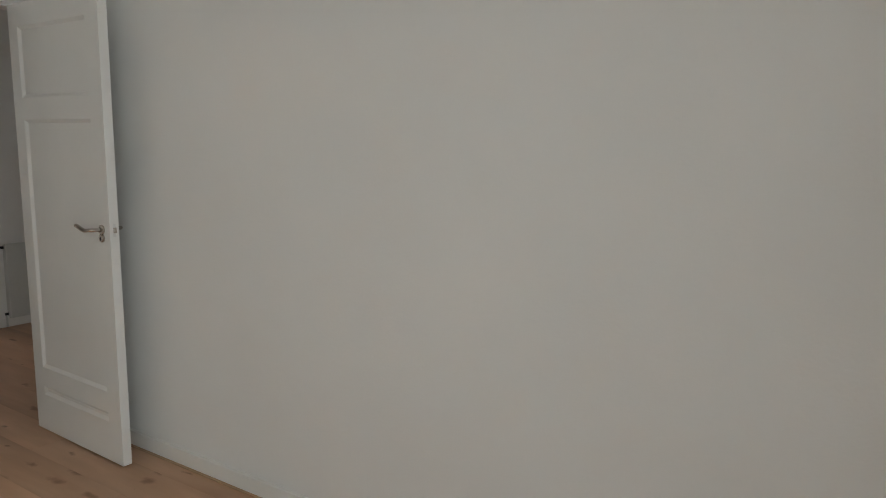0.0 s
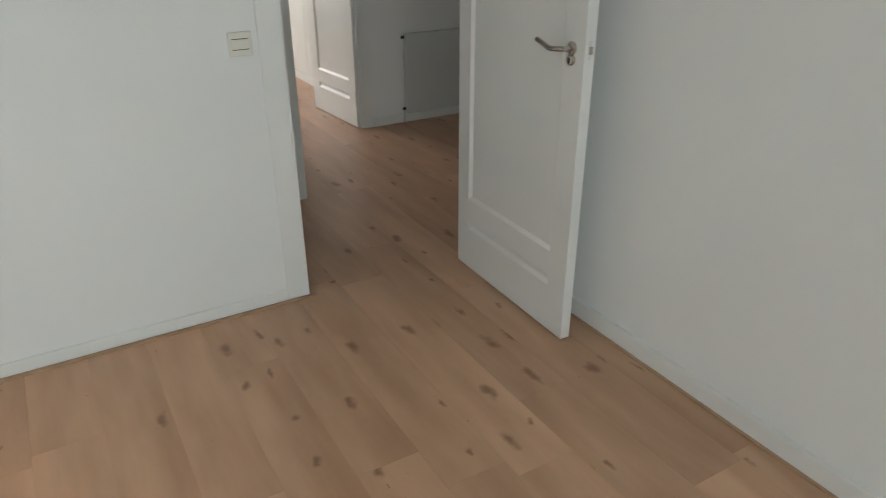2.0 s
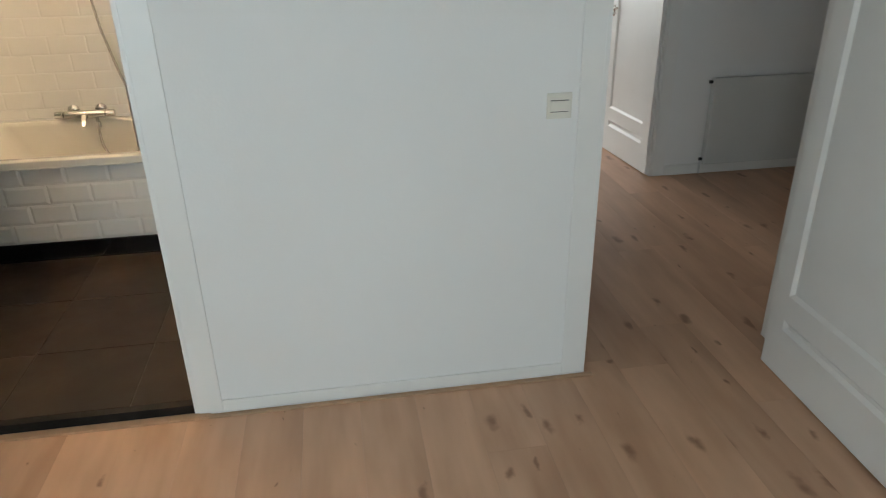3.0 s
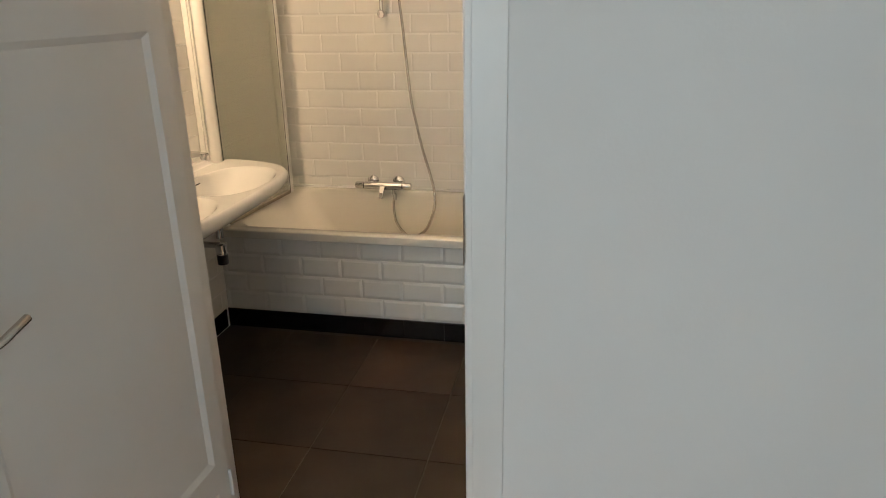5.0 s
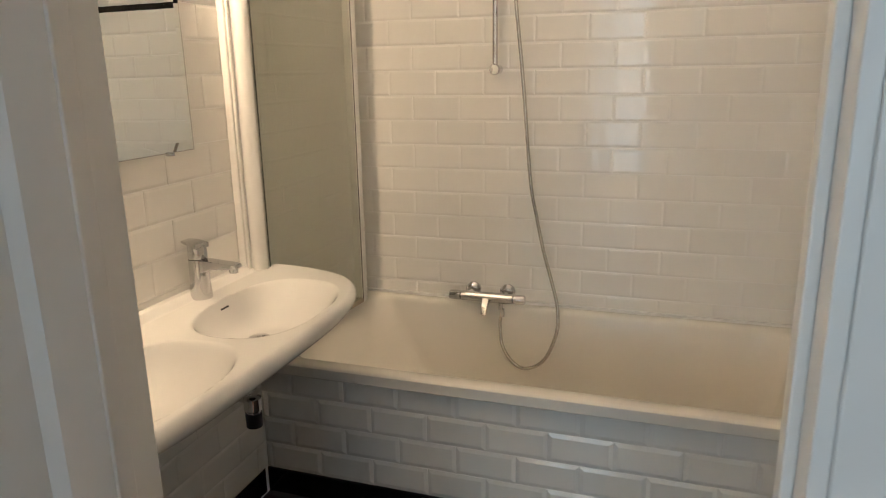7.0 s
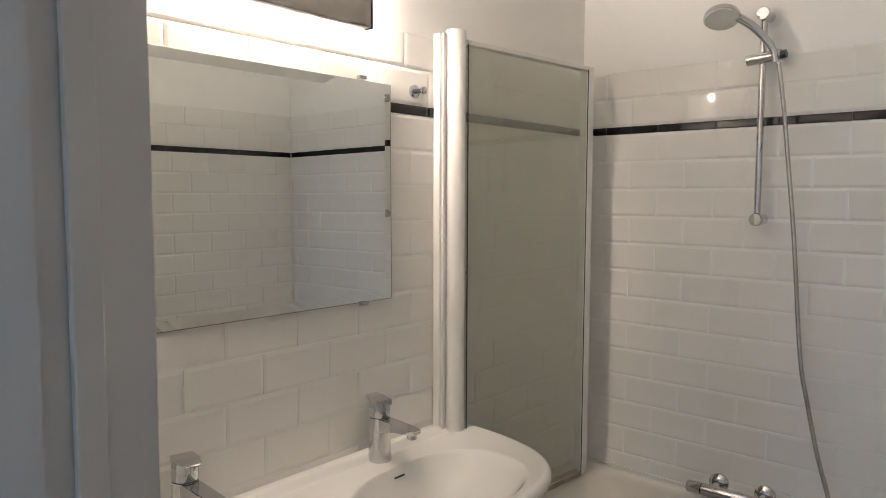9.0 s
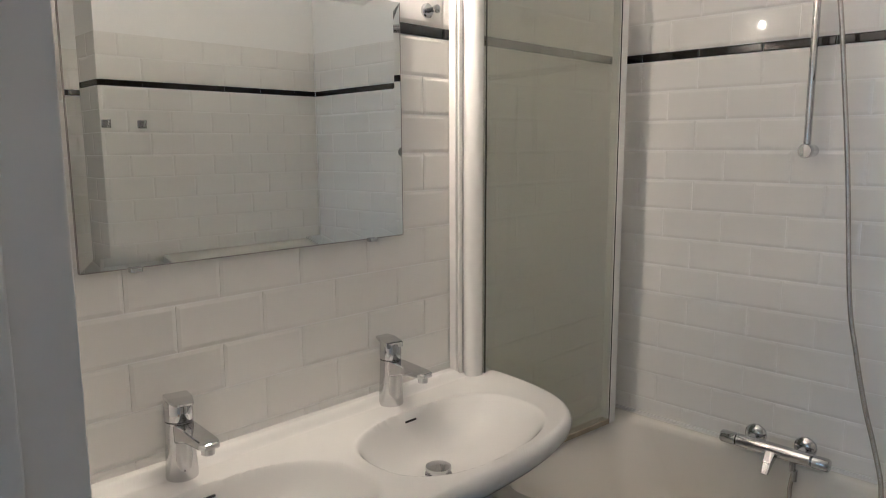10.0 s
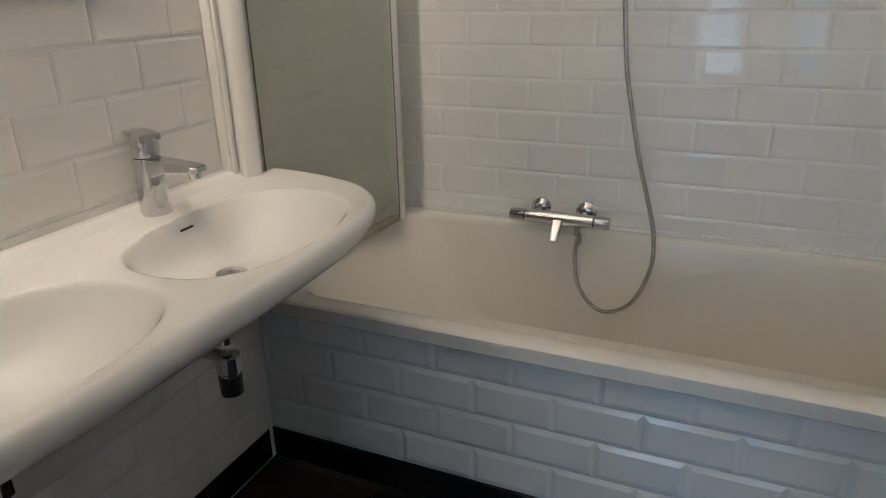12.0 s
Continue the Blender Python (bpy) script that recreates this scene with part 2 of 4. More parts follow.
def tube(points, radius, sides=12, closed_ends=True, bm=None):
    """A round bar along points; radius may be a list."""
    bm = bm or bmesh.new()
    pts = [Vector(p) for p in points]
    rad = radius if isinstance(radius, (list, tuple)) else [radius] * len(pts)
    rings, ref = [], None
    for i, p in enumerate(pts):
        d = (pts[min(i + 1, len(pts) - 1)] - pts[max(i - 1, 0)]).normalized()
        if ref is None:
            ref = d.orthogonal().normalized()
        ref = (ref - d * ref.dot(d)).normalized()
        side = d.cross(ref)
        rings.append([bm.verts.new(p + rad[i] * (math.cos(a) * ref + math.sin(a) * side)) for a in [2 * math.pi * k / sides for k in range(sides)]])
    for a, b in zip(rings, rings[1:]):
        for k in range(sides):
            bm.faces.new((a[k], a[(k + 1) % sides], b[(k + 1) % sides], b[k]))
    if closed_ends:
        bm.faces.new(rings[0][::-1])
        bm.faces.new(rings[-1])
    return bm


def spline(points, steps=10):
    """Catmull-Rom through points."""
    p = [Vector(points[0])] + [Vector(q) for q in points] + [Vector(points[-1])]
    out = []
    for i in range(1, len(p) - 2):
        a, b, c, d = p[i - 1:i + 3]
        for k in range(steps):
            t = k / steps
            out.append(0.5 * (2 * b + (c - a) * t + (2 * a - 5 * b + 4 * c - d) * t * t + (3 * b - a - 3 * c + d) * t ** 3))
    return out + [p[-2]]


def lathe(profile, sides=28, axis="z", bm=None, at=(0, 0, 0)):
    """Turn (radius, height) pairs round an axis through at."""
    bm = bm or bmesh.new()
    rings = []
    for r, h in profile:
        ring = []
        for k in range(sides):
            a = 2 * math.pi * k / sides
            c, s = r * math.cos(a), r * math.sin(a)
            p = {"z": (c, s, h), "x": (h, c, s), "y": (c, h, s)}[axis]
            ring.append(bm.verts.new(Vector(p) + Vector(at)))
        rings.append(ring)
    for a, b in zip(rings, rings[1:]):
        for k in range(sides):
            bm.faces.new((a[k], a[(k + 1) % sides], b[(k + 1) % sides], b[k]))
    for ring in (rings[0], rings[-1]):
        bm.faces.new(ring)
    return bm


def loft(loops, close_first=False, close_last=False, bm=None):
    bm = bm or bmesh.new()
    rings = [[bm.verts.new(p) for p in lp] for lp in loops]
    for a, b in zip(rings, rings[1:]):
        n = len(a)
        for k in range(n):
            bm.faces.new((a[k], a[(k + 1) % n], b[(k + 1) % n], b[k]))
    if close_first:
        bm.faces.new(rings[0])
    if close_last:
        bm.faces.new(rings[-1])
    return bm


def rounded_loop(x0, x1, y0, y1, r, z, n=8):
    out = []
    for cx, cy, a0 in ((x1 - r, y1 - r, 0), (x0 + r, y1 - r, 90), (x0 + r, y0 + r, 180), (x1 - r, y0 + r, 270)):
        for k in range(n + 1):
            a = radians(a0 + 90 * k / n)
            out.append((cx + r * math.cos(a), cy + r * math.sin(a), z))
    return out


def slab_with_panels(w, h, t, panels, slope=0.016, depth=0.011):
    """A door leaf in x 0..w, y -t..0, z 0..h with sunk panels on both faces."""
    bm = bmesh.new()
    xs = sorted({0, w, *[p[0] for p in panels], *[p[1] for p in panels]})
    zs = sorted({0, h, *[p[2] for p in panels], *[p[3] for p in panels]})
    for face, y, s in ((0, 0.0, -1), (1, -t, 1)):
        for x0, x1 in zip(xs, xs[1:]):
            for z0, z1 in zip(zs, zs[1:]):
                if any(p[0] <= x0 and x1 <= p[1] and p[2] <= z0 and z1 <= p[3] for p in panels):
                    continue
                bm.faces.new([bm.verts.new(c) for c in ((x0, y, z0), (x1, y, z0), (x1, y, z1), (x0, y, z1))])
        for x0, x1, z0, z1 in panels:
            g, d = min(slope, (z1 - z0) * 0.4), s * depth
            o = [(x0, y, z0), (x1, y, z0), (x1, y, z1), (x0, y, z1)]
            i = [(x0 + g, y + d, z0 + g), (x1 - g, y + d, z0 + g), (x1 - g, y + d, z1 - g), (x0 + g, y + d, z1 - g)]
            for k in range(4):
                m = (k + 1) % 4
                bm.faces.new([bm.verts.new(c) for c in (o[k], o[m], i[m], i[k])])
    for a, b in (((0, 0), (w, 0)), ((w, 0), (w, h)), ((w, h), (0, h)), ((0, h), (0, 0))):
        bm.faces.new([bm.verts.new(c) for c in ((a[0], 0, a[1]), (b[0], 0, b[1]), (b[0], -t, b[1]), (a[0], -t, a[1]))])
    bmesh.ops.remove_doubles(bm, verts=bm.verts, dist=0.0004)
    return bm


# ---- the setting ----
O_BATH = Vector((0.297, 0.140, 0.025))  # the bathroom's own corner in the plan
BX, BM, BN = -4.848, -1.165, 0.713     # in the bathroom: tile faces behind the bath, on the mirror wall, opposite it
WF, WB = -2.37, -2.475                 # the door wall, bedroom face and far face
BE = WB - O_BATH.x                     # the door wall seen from the bathroom's corner
NX = -3.722                            # where the opposite wall steps back
BF = 0.018                             # bathroom floor
BS, BNJ = -0.359, 0.466                # bathroom doorway
AS, AN = 1.874, 2.715                  # hall doorway
NW = 2.747                             # bedroom north wall
HW = -4.45                             # hall's far wall
H = 2.6
structure("wall_west", [(WB, WF, -1.8, BS, 0, H), (WB, WF, BNJ, AS, 0, H), (WB, WF, BS, BNJ, 2.08, H), (WB, WF, AS, AN, 2.08, H), (WB, WF, AN, 4.7, 0, H)], WALL, "smooth white painted partition wall with two doorways", "wall")
structure("wall_north", [(WF, 2.2, NW, NW + 0.12, 0, H)], WALL, "large plain white painted bedroom wall", "wall")
structure("wall_south", [(WF, 2.2, -1.9, -1.8, 0, H)], WALL, "plain white painted bedroom wall", "wall")
structure("wall_east", [(2.0, 2.2, -1.8, -1.15, 0, H), (2.0, 2.2, 0.0, 0.4, 0, H), (2.0, 2.2, 1.56, NW, 0, H), (2.0, 2.2, -1.15, 0.0, 0, 0.1), (2.0, 2.2, -1.15, 0.0, 2.5, H), (2.0, 2.2, 0.4, 1.56, 0, 0.1), (2.0, 2.2, 0.4, 1.56, 2.5, H)], WALL, "white painted outer wall with a window and an added second one", "wall")
structure("ceiling", [(-9.3, 2.6, -2.9, 4.8, H, H + 0.1)], CEIL, "plain white plaster ceiling", "ceiling")
structure("wall_hall_closet", [(HW, -3.40, 1.69, 2.262, 0, H)], WALL, "white painted hall wall corner", "wall")
structure("wall_hall_west", [(HW - 0.12, HW, 1.69, 2.262, 0, H), (HW - 0.12, HW, 3.10, 4.7, 0, H), (HW - 0.12, HW, 2.262, 3.10, 2.08, H)], WALL, "white painted hall wall with an open doorway", "wall")
structure("wall_hall_north", [(-9.2, WB, 4.7, 4.8, 0, H)], WALL, "plain white hall wall", "wall")
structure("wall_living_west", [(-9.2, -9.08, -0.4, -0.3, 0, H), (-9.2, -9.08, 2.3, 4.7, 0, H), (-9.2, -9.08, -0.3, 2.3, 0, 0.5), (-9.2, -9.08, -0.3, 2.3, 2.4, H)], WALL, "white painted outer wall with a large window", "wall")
structure("wall_living_south", [(-9.2, -4.9, -0.5, -0.4, 0, H)], WALL, "plain white living room wall", "wall")
structure("wall_living_east", [(-4.9, -4.78, -0.4, 1.69, 0, H)], WALL, "plain white living room wall", "wall")
structure("floor", [(-9.2, 2.6, -2.9, 4.8, -0.12, -0.006)], SUB, "oak laminate plank floor with dark knots", "floor")
structure("ground", [(-60, 60, -60, 60, -3.2, -3.1)], GRASS, "lawn below the windows", "ground")
# door sill of dark stone, oak cover strip in front of it
structure("door_sill", [(WF - 0.035, WF - 0.002, BS, BNJ, 0, 0.044)], STONE, "black stone doorway sill", "sill")
structure("trim", [(WF - 0.002, WF + 0.03, BS - 0.02, BNJ + 0.04, 0.0, 0.009), (WF + 0.012, WF + 0.03, BNJ + 0.04, AS + 0.04, 0, 0.008)], STRIP, "oak cover strip along the wall foot", "trim")
structure("trim_north", [(-2.30, 2.0, NW - 0.029, NW - 0.018, 0, 0.007)], STRIP, "oak cover strip along the wall foot", "trim")
structure("trim_hall", [(HW, HW + 0.016, 2.2, 4.7, 2.045, 2.13)], PAINT, "white painted head rail along the hall wall", "trim")
O = O_BATH
structure("wall_bath_mirror", [(-5.0, BE, BM - 0.13, BM - 0.0028, 0, H - 0.024)], WALL, "white bevelled-tile bathroom wall with a black tile band", "wall")
structure("wall_bath_back", [(-5.0, BX - 0.0028, BM - 0.0028, BN + 0.0028, 0, H - 0.024)], WALL, "white bevelled-tile wall behind the bathtub with a black band", "wall")
structure("wall_bath_north", [(-5.0, NX - 0.0028, BN + 0.0028, BN + 0.87, 0, H - 0.024), (NX - 0.0028, BE, BN + 0.75, BN + 0.87, 0, H - 0.024)], WALL, "white bevelled-tile bathroom wall with robe hooks", "wall")
structure("floor_bath", [(BX - 0.14, BE + 0.068, BM - 0.1, BN + 0.76, -0.02, BF - 0.003)], DARKGROUT, "dark brown slate-look bathroom floor tiles", "floor")
O = Vector((0, 0, 0))
for name, b in (("baseboard", (WF, WF + 0.008, BNJ + 0.082, AS - 0.077, 0, 0.056)), ("baseboard_north", (WF, 2.0, NW - 0.018, NW, 0, 0.075)), ("baseboard_south_part", (WF, WF + 0.008, -1.8, BS - 0.082, 0, 0.056)), ("baseboard_hall", (HW, HW + 0.012, 3.19, 4.7, 0, 0.07))):
    bm = bx(*b, bev=0.004)
    tagged(new(name, made(bm, name, PAINT)), "white painted flat baseboard", "baseboard", kind="structure")


def casing(name, y0, y1, x, out, top, width=0.083, sides=(1, 1), far=None):
    """Door casing and lining round an opening in a wall square to x; out: which way it faces."""
    t = thing(name, (x, (y0 + y1) / 2, 0), "white gloss-painted wooden door frame", "door frame", kind="structure")
    m = (y0 + y1) / 2
    d = 0.006 * out
    xa, xb = sorted((0, d))
    if sides[0]:
        part("jamb_casing", bx(xa, xb, y0 - width - m, y0 - m, 0, top + width, bev=0.002), PAINT, t)
    if sides[1]:
        part("jamb_casing", bx(xa, xb, y1 - m, y1 + width - m, 0, top + width, bev=0.002), PAINT, t)
    part("head_casing", bx(xa, xb, y0 - m, y1 - m, top, top + width, bev=0.002), PAINT, t)
    return t


def lining(t, y0, y1, x0, x1, top, stop):
    """Door lining inside the wall with a stop bead."""
    m, x = (y0 + y1) / 2, t.location.x
    w = 0.016
    for a, b in ((y0, y0 + w), (y1 - w, y1)):
        part("jamb_lining", bx(x0 - x, x1 - x, a - m, b - m, 0.0, top, bev=0.0015), PAINT, t)
    part("head_lining", bx(x0 - x, x1 - x, y0 + w - m, y1 - w - m, top - w, top, bev=0.0015), PAINT, t)
    s = 0.012
    for a, b in ((y0 + w, y0 + w + s), (y1 - w - s, y1 - w)):
        part("stop_bead", bx(stop - 0.03 - x, stop - x, a - m, b - m, 0.0, top - w, bev=0.002), PAINT, t)


fb = casing("door_frame_bath", BS, BNJ, WF, 1, 2.07)
lining(fb, BS, BNJ, WB - 0.027, WF + 0.001, 2.07, WF - 0.045)
part("strike_plate", bx(-0.036, -0.012, 0.3875, 0.3897, 0.98, 1.16, bev=0.001), NICKEL, fb, "worn steel strike plate")
fa = casing("door_frame_hall", AS, AN, WF, 1, 2.07, 0.077)
lining(fa, AS, AN, WB - 0.015, WF + 0.001, 2.07, WF - 0.045)
part("strike_plate", bx(-0.036, -0.012, -0.4043, -0.4023, 0.98, 1.16, bev=0.001), NICKEL, fa, "worn steel strike plate")
fl = casing("door_frame_living", 2.262, 3.10, HW, 1, 2.06, 0.085)
lining(fl, 2.262, 3.10, HW - 0.125, HW + 0.001, 2.06, HW - 0.07)
fc = thing("corner_post", (-3.40, 2.20, 0), "white painted door casing at the hall corner", "door frame", kind="structure")
part("post", bx(-0.03, 0.02, -0.06, 0.065, 0, 2.1, bev=0.003), PAINT, fc)


# ---- doors ----
def lever(parent, x, y, z, side, way):
    """Lever handle with two rosettes. side: which face of the leaf; way: which way the lever points."""
    hd = part("door_handle", tube(spline([(x, y, z), (x, y + side * 0.035, z), (x + way * 0.012, y + side * 0.05, z), (x + way * 0.05, y + side * 0.052, z - 0.003), (x + way * 0.09, y + side * 0.05, z + 0.006), (x + way * 0.128, y + side * 0.044, z + 0.012)], 6), 0.0085, 12), NICKEL, parent, "curved nickel lever handle", True)
    for dz, r in ((0, 0.021), (-0.036, 0.0185)):
        part("rosette", lathe([(r, 0), (r, side * 0.006), (r * 0.8, side * 0.009), (0.008, side * 0.0095)], 24, "y", at=(x, y, z + dz)), NICKEL, hd, "round nickel rosette", True)
    part("key_slot", bx(x - 0.003, x + 0.003, y + side * 0.009, y + side * 0.0105, z - 0.046, z - 0.03), DARK, hd)
    return hd


def door(name, hinge, turn, w, h, panels, label, handle_z, glazed=None):
    d = thing(name, (*hinge, 0.008), label, "door", kind="structure", turn=turn)
    lf = part("leaf", slab_with_panels(w, h, 0.04, panels + ([glazed] if glazed else [])), PAINT, d)
    for p in panels:
        part("panel", bx(p[0] + 0.002, p[1] - 0.002, -0.0295, -0.0105, p[2] + 0.002, p[3] - 0.002), PAINT, d)
    if glazed:
        g = part("pane", bx(glazed[0] + 0.002, glazed[1] - 0.002, -0.023, -0.017, glazed[2] + 0.002, glazed[3] - 0.002), CLEAR, d, "clear glass pane")
    for side, y in ((1, 0.0), (-1, -0.04)):
        lever(d, w - 0.06, y, handle_z, side, -1)
    part("latch_plate", bx(w - 0.0005, w + 0.0008, -0.026, -0.014, handle_z - 0.028, handle_z + 0.028), ALU, d, "pale latch plate")
    part("latch_bolt", bx(w + 0.001, w + 0.009, -0.026, -0.014, handle_z - 0.012, handle_z + 0.012, bev=0.002), NICKEL, d)
    for z in (0.22, h - 0.22):
        part("hinge", tube([(-0.004, 0.004, z - 0.045), (-0.004, 0.004, z + 0.045)], 0.0055, 10), PAINT, d, "painted butt hinge", True)
    return d


def panels(w):
    return [(0.08, w - 0.1, 1.62, 1.94), (0.085, w - 0.1, 0.325, 1.52), (0.085, w - 0.1, 0.185, 0.228)]


door("door_hall", (-2.314, 2.630), -1.6, 0.76, 2.04, panels(0.76), "white panelled bedroom door standing open, nickel lever", 1.055)
door("door_bath", (-2.372, -0.290), -1.5, 0.80, 2.04, [(0.06, 0.7, 1.64, 1.94), (0.06, 0.7, 0.325, 1.545), (0.06, 0.7, 0.185, 0.228)], "white panelled bathroom door standing wide open", 1.055)
door("door_living", (HW - 0.02, 3.065), 184.0, 0.71, 2.03, [(0.1, 0.6, 0.32, 1.465), (0.1, 0.6, 0.185, 0.228)], "white panelled living room door with glass pane, open", 1.01, glazed=(0.1, 0.6, 1.58, 1.93))


# ---- bedroom things ----
def rocker_switch(name, place, turn, label, mat, size=0.082, rockers=2):
    s = thing(name, place, label, "switch", turn=turn)
    part("frame", bx(0, 0.009, -size / 2, size / 2, -size / 2, size / 2, bev=0.003), mat, s)
    k = size / 2 - 0.012
    if rockers == 2:
        part("gap", bx(0.0088, 0.0096, -k, k, -k * 0.66, k * 0.66), DARK, s, "dark joint round the rocker")
        part("rocker", bx(0.008, 0.012, -k - 0.001, k + 0.001, -k * 0.58, k * 0.58, bev=0.0015), mat, s)
    else:
        part("gap", bx(0.0088, 0.0096, -k, k, -k - 0.0016, k), DARK, s, "dark joint under the rocker")
        part("rocker", bx(0.008, 0.0125, -k - 0.001, k + 0.001, -k, k + 0.001, bev=0.002), mat, s)
    return s


rocker_switch("light_switch", (WF + 0.0, 1.733, 1.04), 0, "cream square rocker light switch on white wall", CREAM)



def tall_window(name, y, h):
    win = thing(name, (2.1, y, 0.1), "tall white framed bedroom window with clear panes, out of view", "window", kind="structure")
    for y0, y1 in ((-h, -h + 0.07), (h - 0.07, h), (-0.035, 0.035)):
        part("window_frame", bx(-0.04, 0.04, y0, y1, 0, 2.4, bev=0.004), PAINT, win)
    for y0, y1 in ((-h + 0.07, -0.035), (0.035, h - 0.07)):
        for z0, z1 in ((0, 0.09), (2.33, 2.4), (1.7, 1.75)):
            part("window_frame", bx(-0.04, 0.04, y0, y1, z0, z1, bev=0.004), PAINT, win)
        for z0, z1 in ((0.09, 1.7), (1.75, 2.33)):
            p = part("pane", bx(-0.003, 0.003, y0, y1, z0, z1), CLEAR, win)
            p.visible_shadow = False
    part("window_sill", bx(-0.12, -0.1, -h - 0.05, h + 0.05, -0.03, 0.0, bev=0.004), PAINT, win)


tall_window("window_1", -0.575, 0.575)
# unseen window, added to house the second daylight lamp
tall_window("added_window", 0.98, 0.58)

# ---- hall things ----
rad = thing("radiator", (HW, 3.86, 0.075), "flat white panel radiator on the hall wall", "radiator")
part("panel", bx(0.035, 0.06, -0.42, 0.5, 0, 0.575, bev=0.006), RADIATOR, rad)
part("side_cover", bx(0.006, 0.0345, -0.418, -0.412, 0.01, 0.565, bev=0.002), RADIATOR, rad)
part("top_grille", bx(0.006, 0.0345, -0.41, 0.49, 0.56, 0.569, bev=0.002), RADIATOR, rad)
for z in (0.03, 0.545):
    part("valve", tube([(0.02, -0.418, z), (0.02, -0.438, z)], 0.011, 10), DARK, rad, "dark end plug", True)
part("feed_pipe", tube([(0.02, -0.43, 0.03), (0.02, -0.43, -0.07)], 0.007, 10), RADIATOR, rad, "", True)
for y in (-0.3, 0.38):
    part("bracket", bx(0.0, 0.035, y - 0.015, y + 0.015, 0.1, 0.45), RADIATOR, rad)

cab = thing("tall_cabinet", (-5.88, 3.47, 0), "white painted tall wooden cabinet with moulded top", "cabinet")
part("body", bx(-0.45, 0.3, -0.19, 0.3, 0.07, 1.53, bev=0.004), PAINT, cab)
part("plinth", bx(-0.46, 0.31, -0.205, 0.3, 0, 0.07, bev=0.006), PAINT, cab)
part("top", bx(-0.48, 0.33, -0.22, 0.3, 1.53, 1.572, bev=0.008), PAINT, cab)
for x0, x1 in ((-0.445, -0.078), (-0.074, 0.295)):
    part("door", bx(x0, x1, -0.208, -0.191, 0.09, 1.51, bev=0.003), PAINT, cab)
part("hinge", tube([(-0.447, -0.2, 1.25), (-0.447, -0.2, 1.33)], 0.006, 10), PAINT, cab, "", True)

cur = thing("curtain", (-8.9, 3.55, 0.03), "dark brown floor-length cloth curtain in folds", "curtain")
N = 160
front = [(0.05 * math.sin(k * 0.62) + 0.012 * math.sin(k * 1.7), -0.95 + 1.9 * k / N) for k in range(N + 1)]
bm = bmesh.new()
cols = [[bm.verts.new((x + dx, y, z)) for dx, z in ((0, 0), (0, 2.45))] for x, y in front]
back = [[bm.verts.new((x - 0.006, y, z)) for z in (0, 2.45)] for x, y in front]
for a, b in zip(cols, cols[1:]):
    bm.faces.new((a[0], b[0], b[1], a[1]))
for a, b in zip(back, back[1:]):
    bm.faces.new((a[0], a[1], b[1], b[0]))
part("cloth", bm, CURTAIN, cur, "", True)
part("curtain_rail", bx(-0.02, 0.02, -1.0, 1.0, 2.45, 2.48, bev=0.003), PAINT, cur)

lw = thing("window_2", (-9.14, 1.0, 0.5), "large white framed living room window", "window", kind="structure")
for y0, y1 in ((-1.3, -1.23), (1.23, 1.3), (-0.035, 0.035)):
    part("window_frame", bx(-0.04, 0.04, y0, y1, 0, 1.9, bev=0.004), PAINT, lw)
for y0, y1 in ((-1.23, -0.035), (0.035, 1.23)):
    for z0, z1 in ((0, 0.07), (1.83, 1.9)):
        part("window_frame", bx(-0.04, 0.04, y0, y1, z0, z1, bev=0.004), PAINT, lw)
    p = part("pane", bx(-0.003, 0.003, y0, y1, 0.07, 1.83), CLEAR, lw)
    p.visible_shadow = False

# ---- bathtub ----
O = O_BATH
TZ, TF = 0.555, -4.03
tub = thing("bathtub", (-4.44, -0.22, 0), "cream white built-in acrylic bathtub, empty", "bathtub")
lo = lambda x0, x1, y0, y1, r, z: [(a + 4.44, b + 0.22, c) for a, b, c in rounded_loop(x0, x1, y0, y1, r, z)]
ox0, ox1, oy0, oy1 = BX + 0.001, TF + 0.018, BM + 0.001, BN - 0.001
shell = loft([
    lo(ox0 + 0.004, ox1 - 0.004, oy0, oy1, 0.006, TZ - 0.045),
    lo(ox0, ox1, oy0, oy1, 0.008, TZ - 0.041),
    lo(ox0, ox1, oy0, oy1, 0.010, TZ - 0.007),
    lo(ox0 + 0.003, ox1 - 0.004, oy0 + 0.002, oy1 - 0.002, 0.012, TZ - 0.002),
    lo(ox0 + 0.010, ox1 - 0.012, oy0 + 0.008, oy1 - 0.008, 0.012, TZ),
    lo(ox0 + 0.036, ox1 - 0.060, oy0 + 0.07, oy1 - 0.055, 0.10, TZ - 0.002),
    lo(ox0 + 0.042, ox1 - 0.068, oy0 + 0.08, oy1 - 0.065, 0.11, TZ - 0.008),
    lo(ox0 + 0.047, ox1 - 0.074, oy0 + 0.09, oy1 - 0.075, 0.12, TZ - 0.025),
    lo(ox0 + 0.06, ox1 - 0.095, oy0 + 0.17, oy1 - 0.11, 0.14, TZ - 0.2),
    lo(ox0 + 0.085, ox1 - 0.12, oy0 + 0.28, oy1 - 0.15, 0.15, TZ - 0.36),
    lo(ox0 + 0.15, ox1 - 0.16, oy0 + 0.36, oy1 - 0.2, 0.14, TZ - 0.41),
    lo(ox0 + 0.22, ox1 - 0.23, oy0 + 0.45, oy1 - 0.28, 0.12, TZ - 0.42),
], close_last=True)
part("shell", shell, ACRYLIC, tub, "", True)
part("drain", lathe([(0.03, 0), (0.03, 0.004), (0.02, 0.006), (0.004, 0.006)], at=(0.0, 0.35, TZ - 0.42)), CHROME, tub, "chrome bath drain", True)
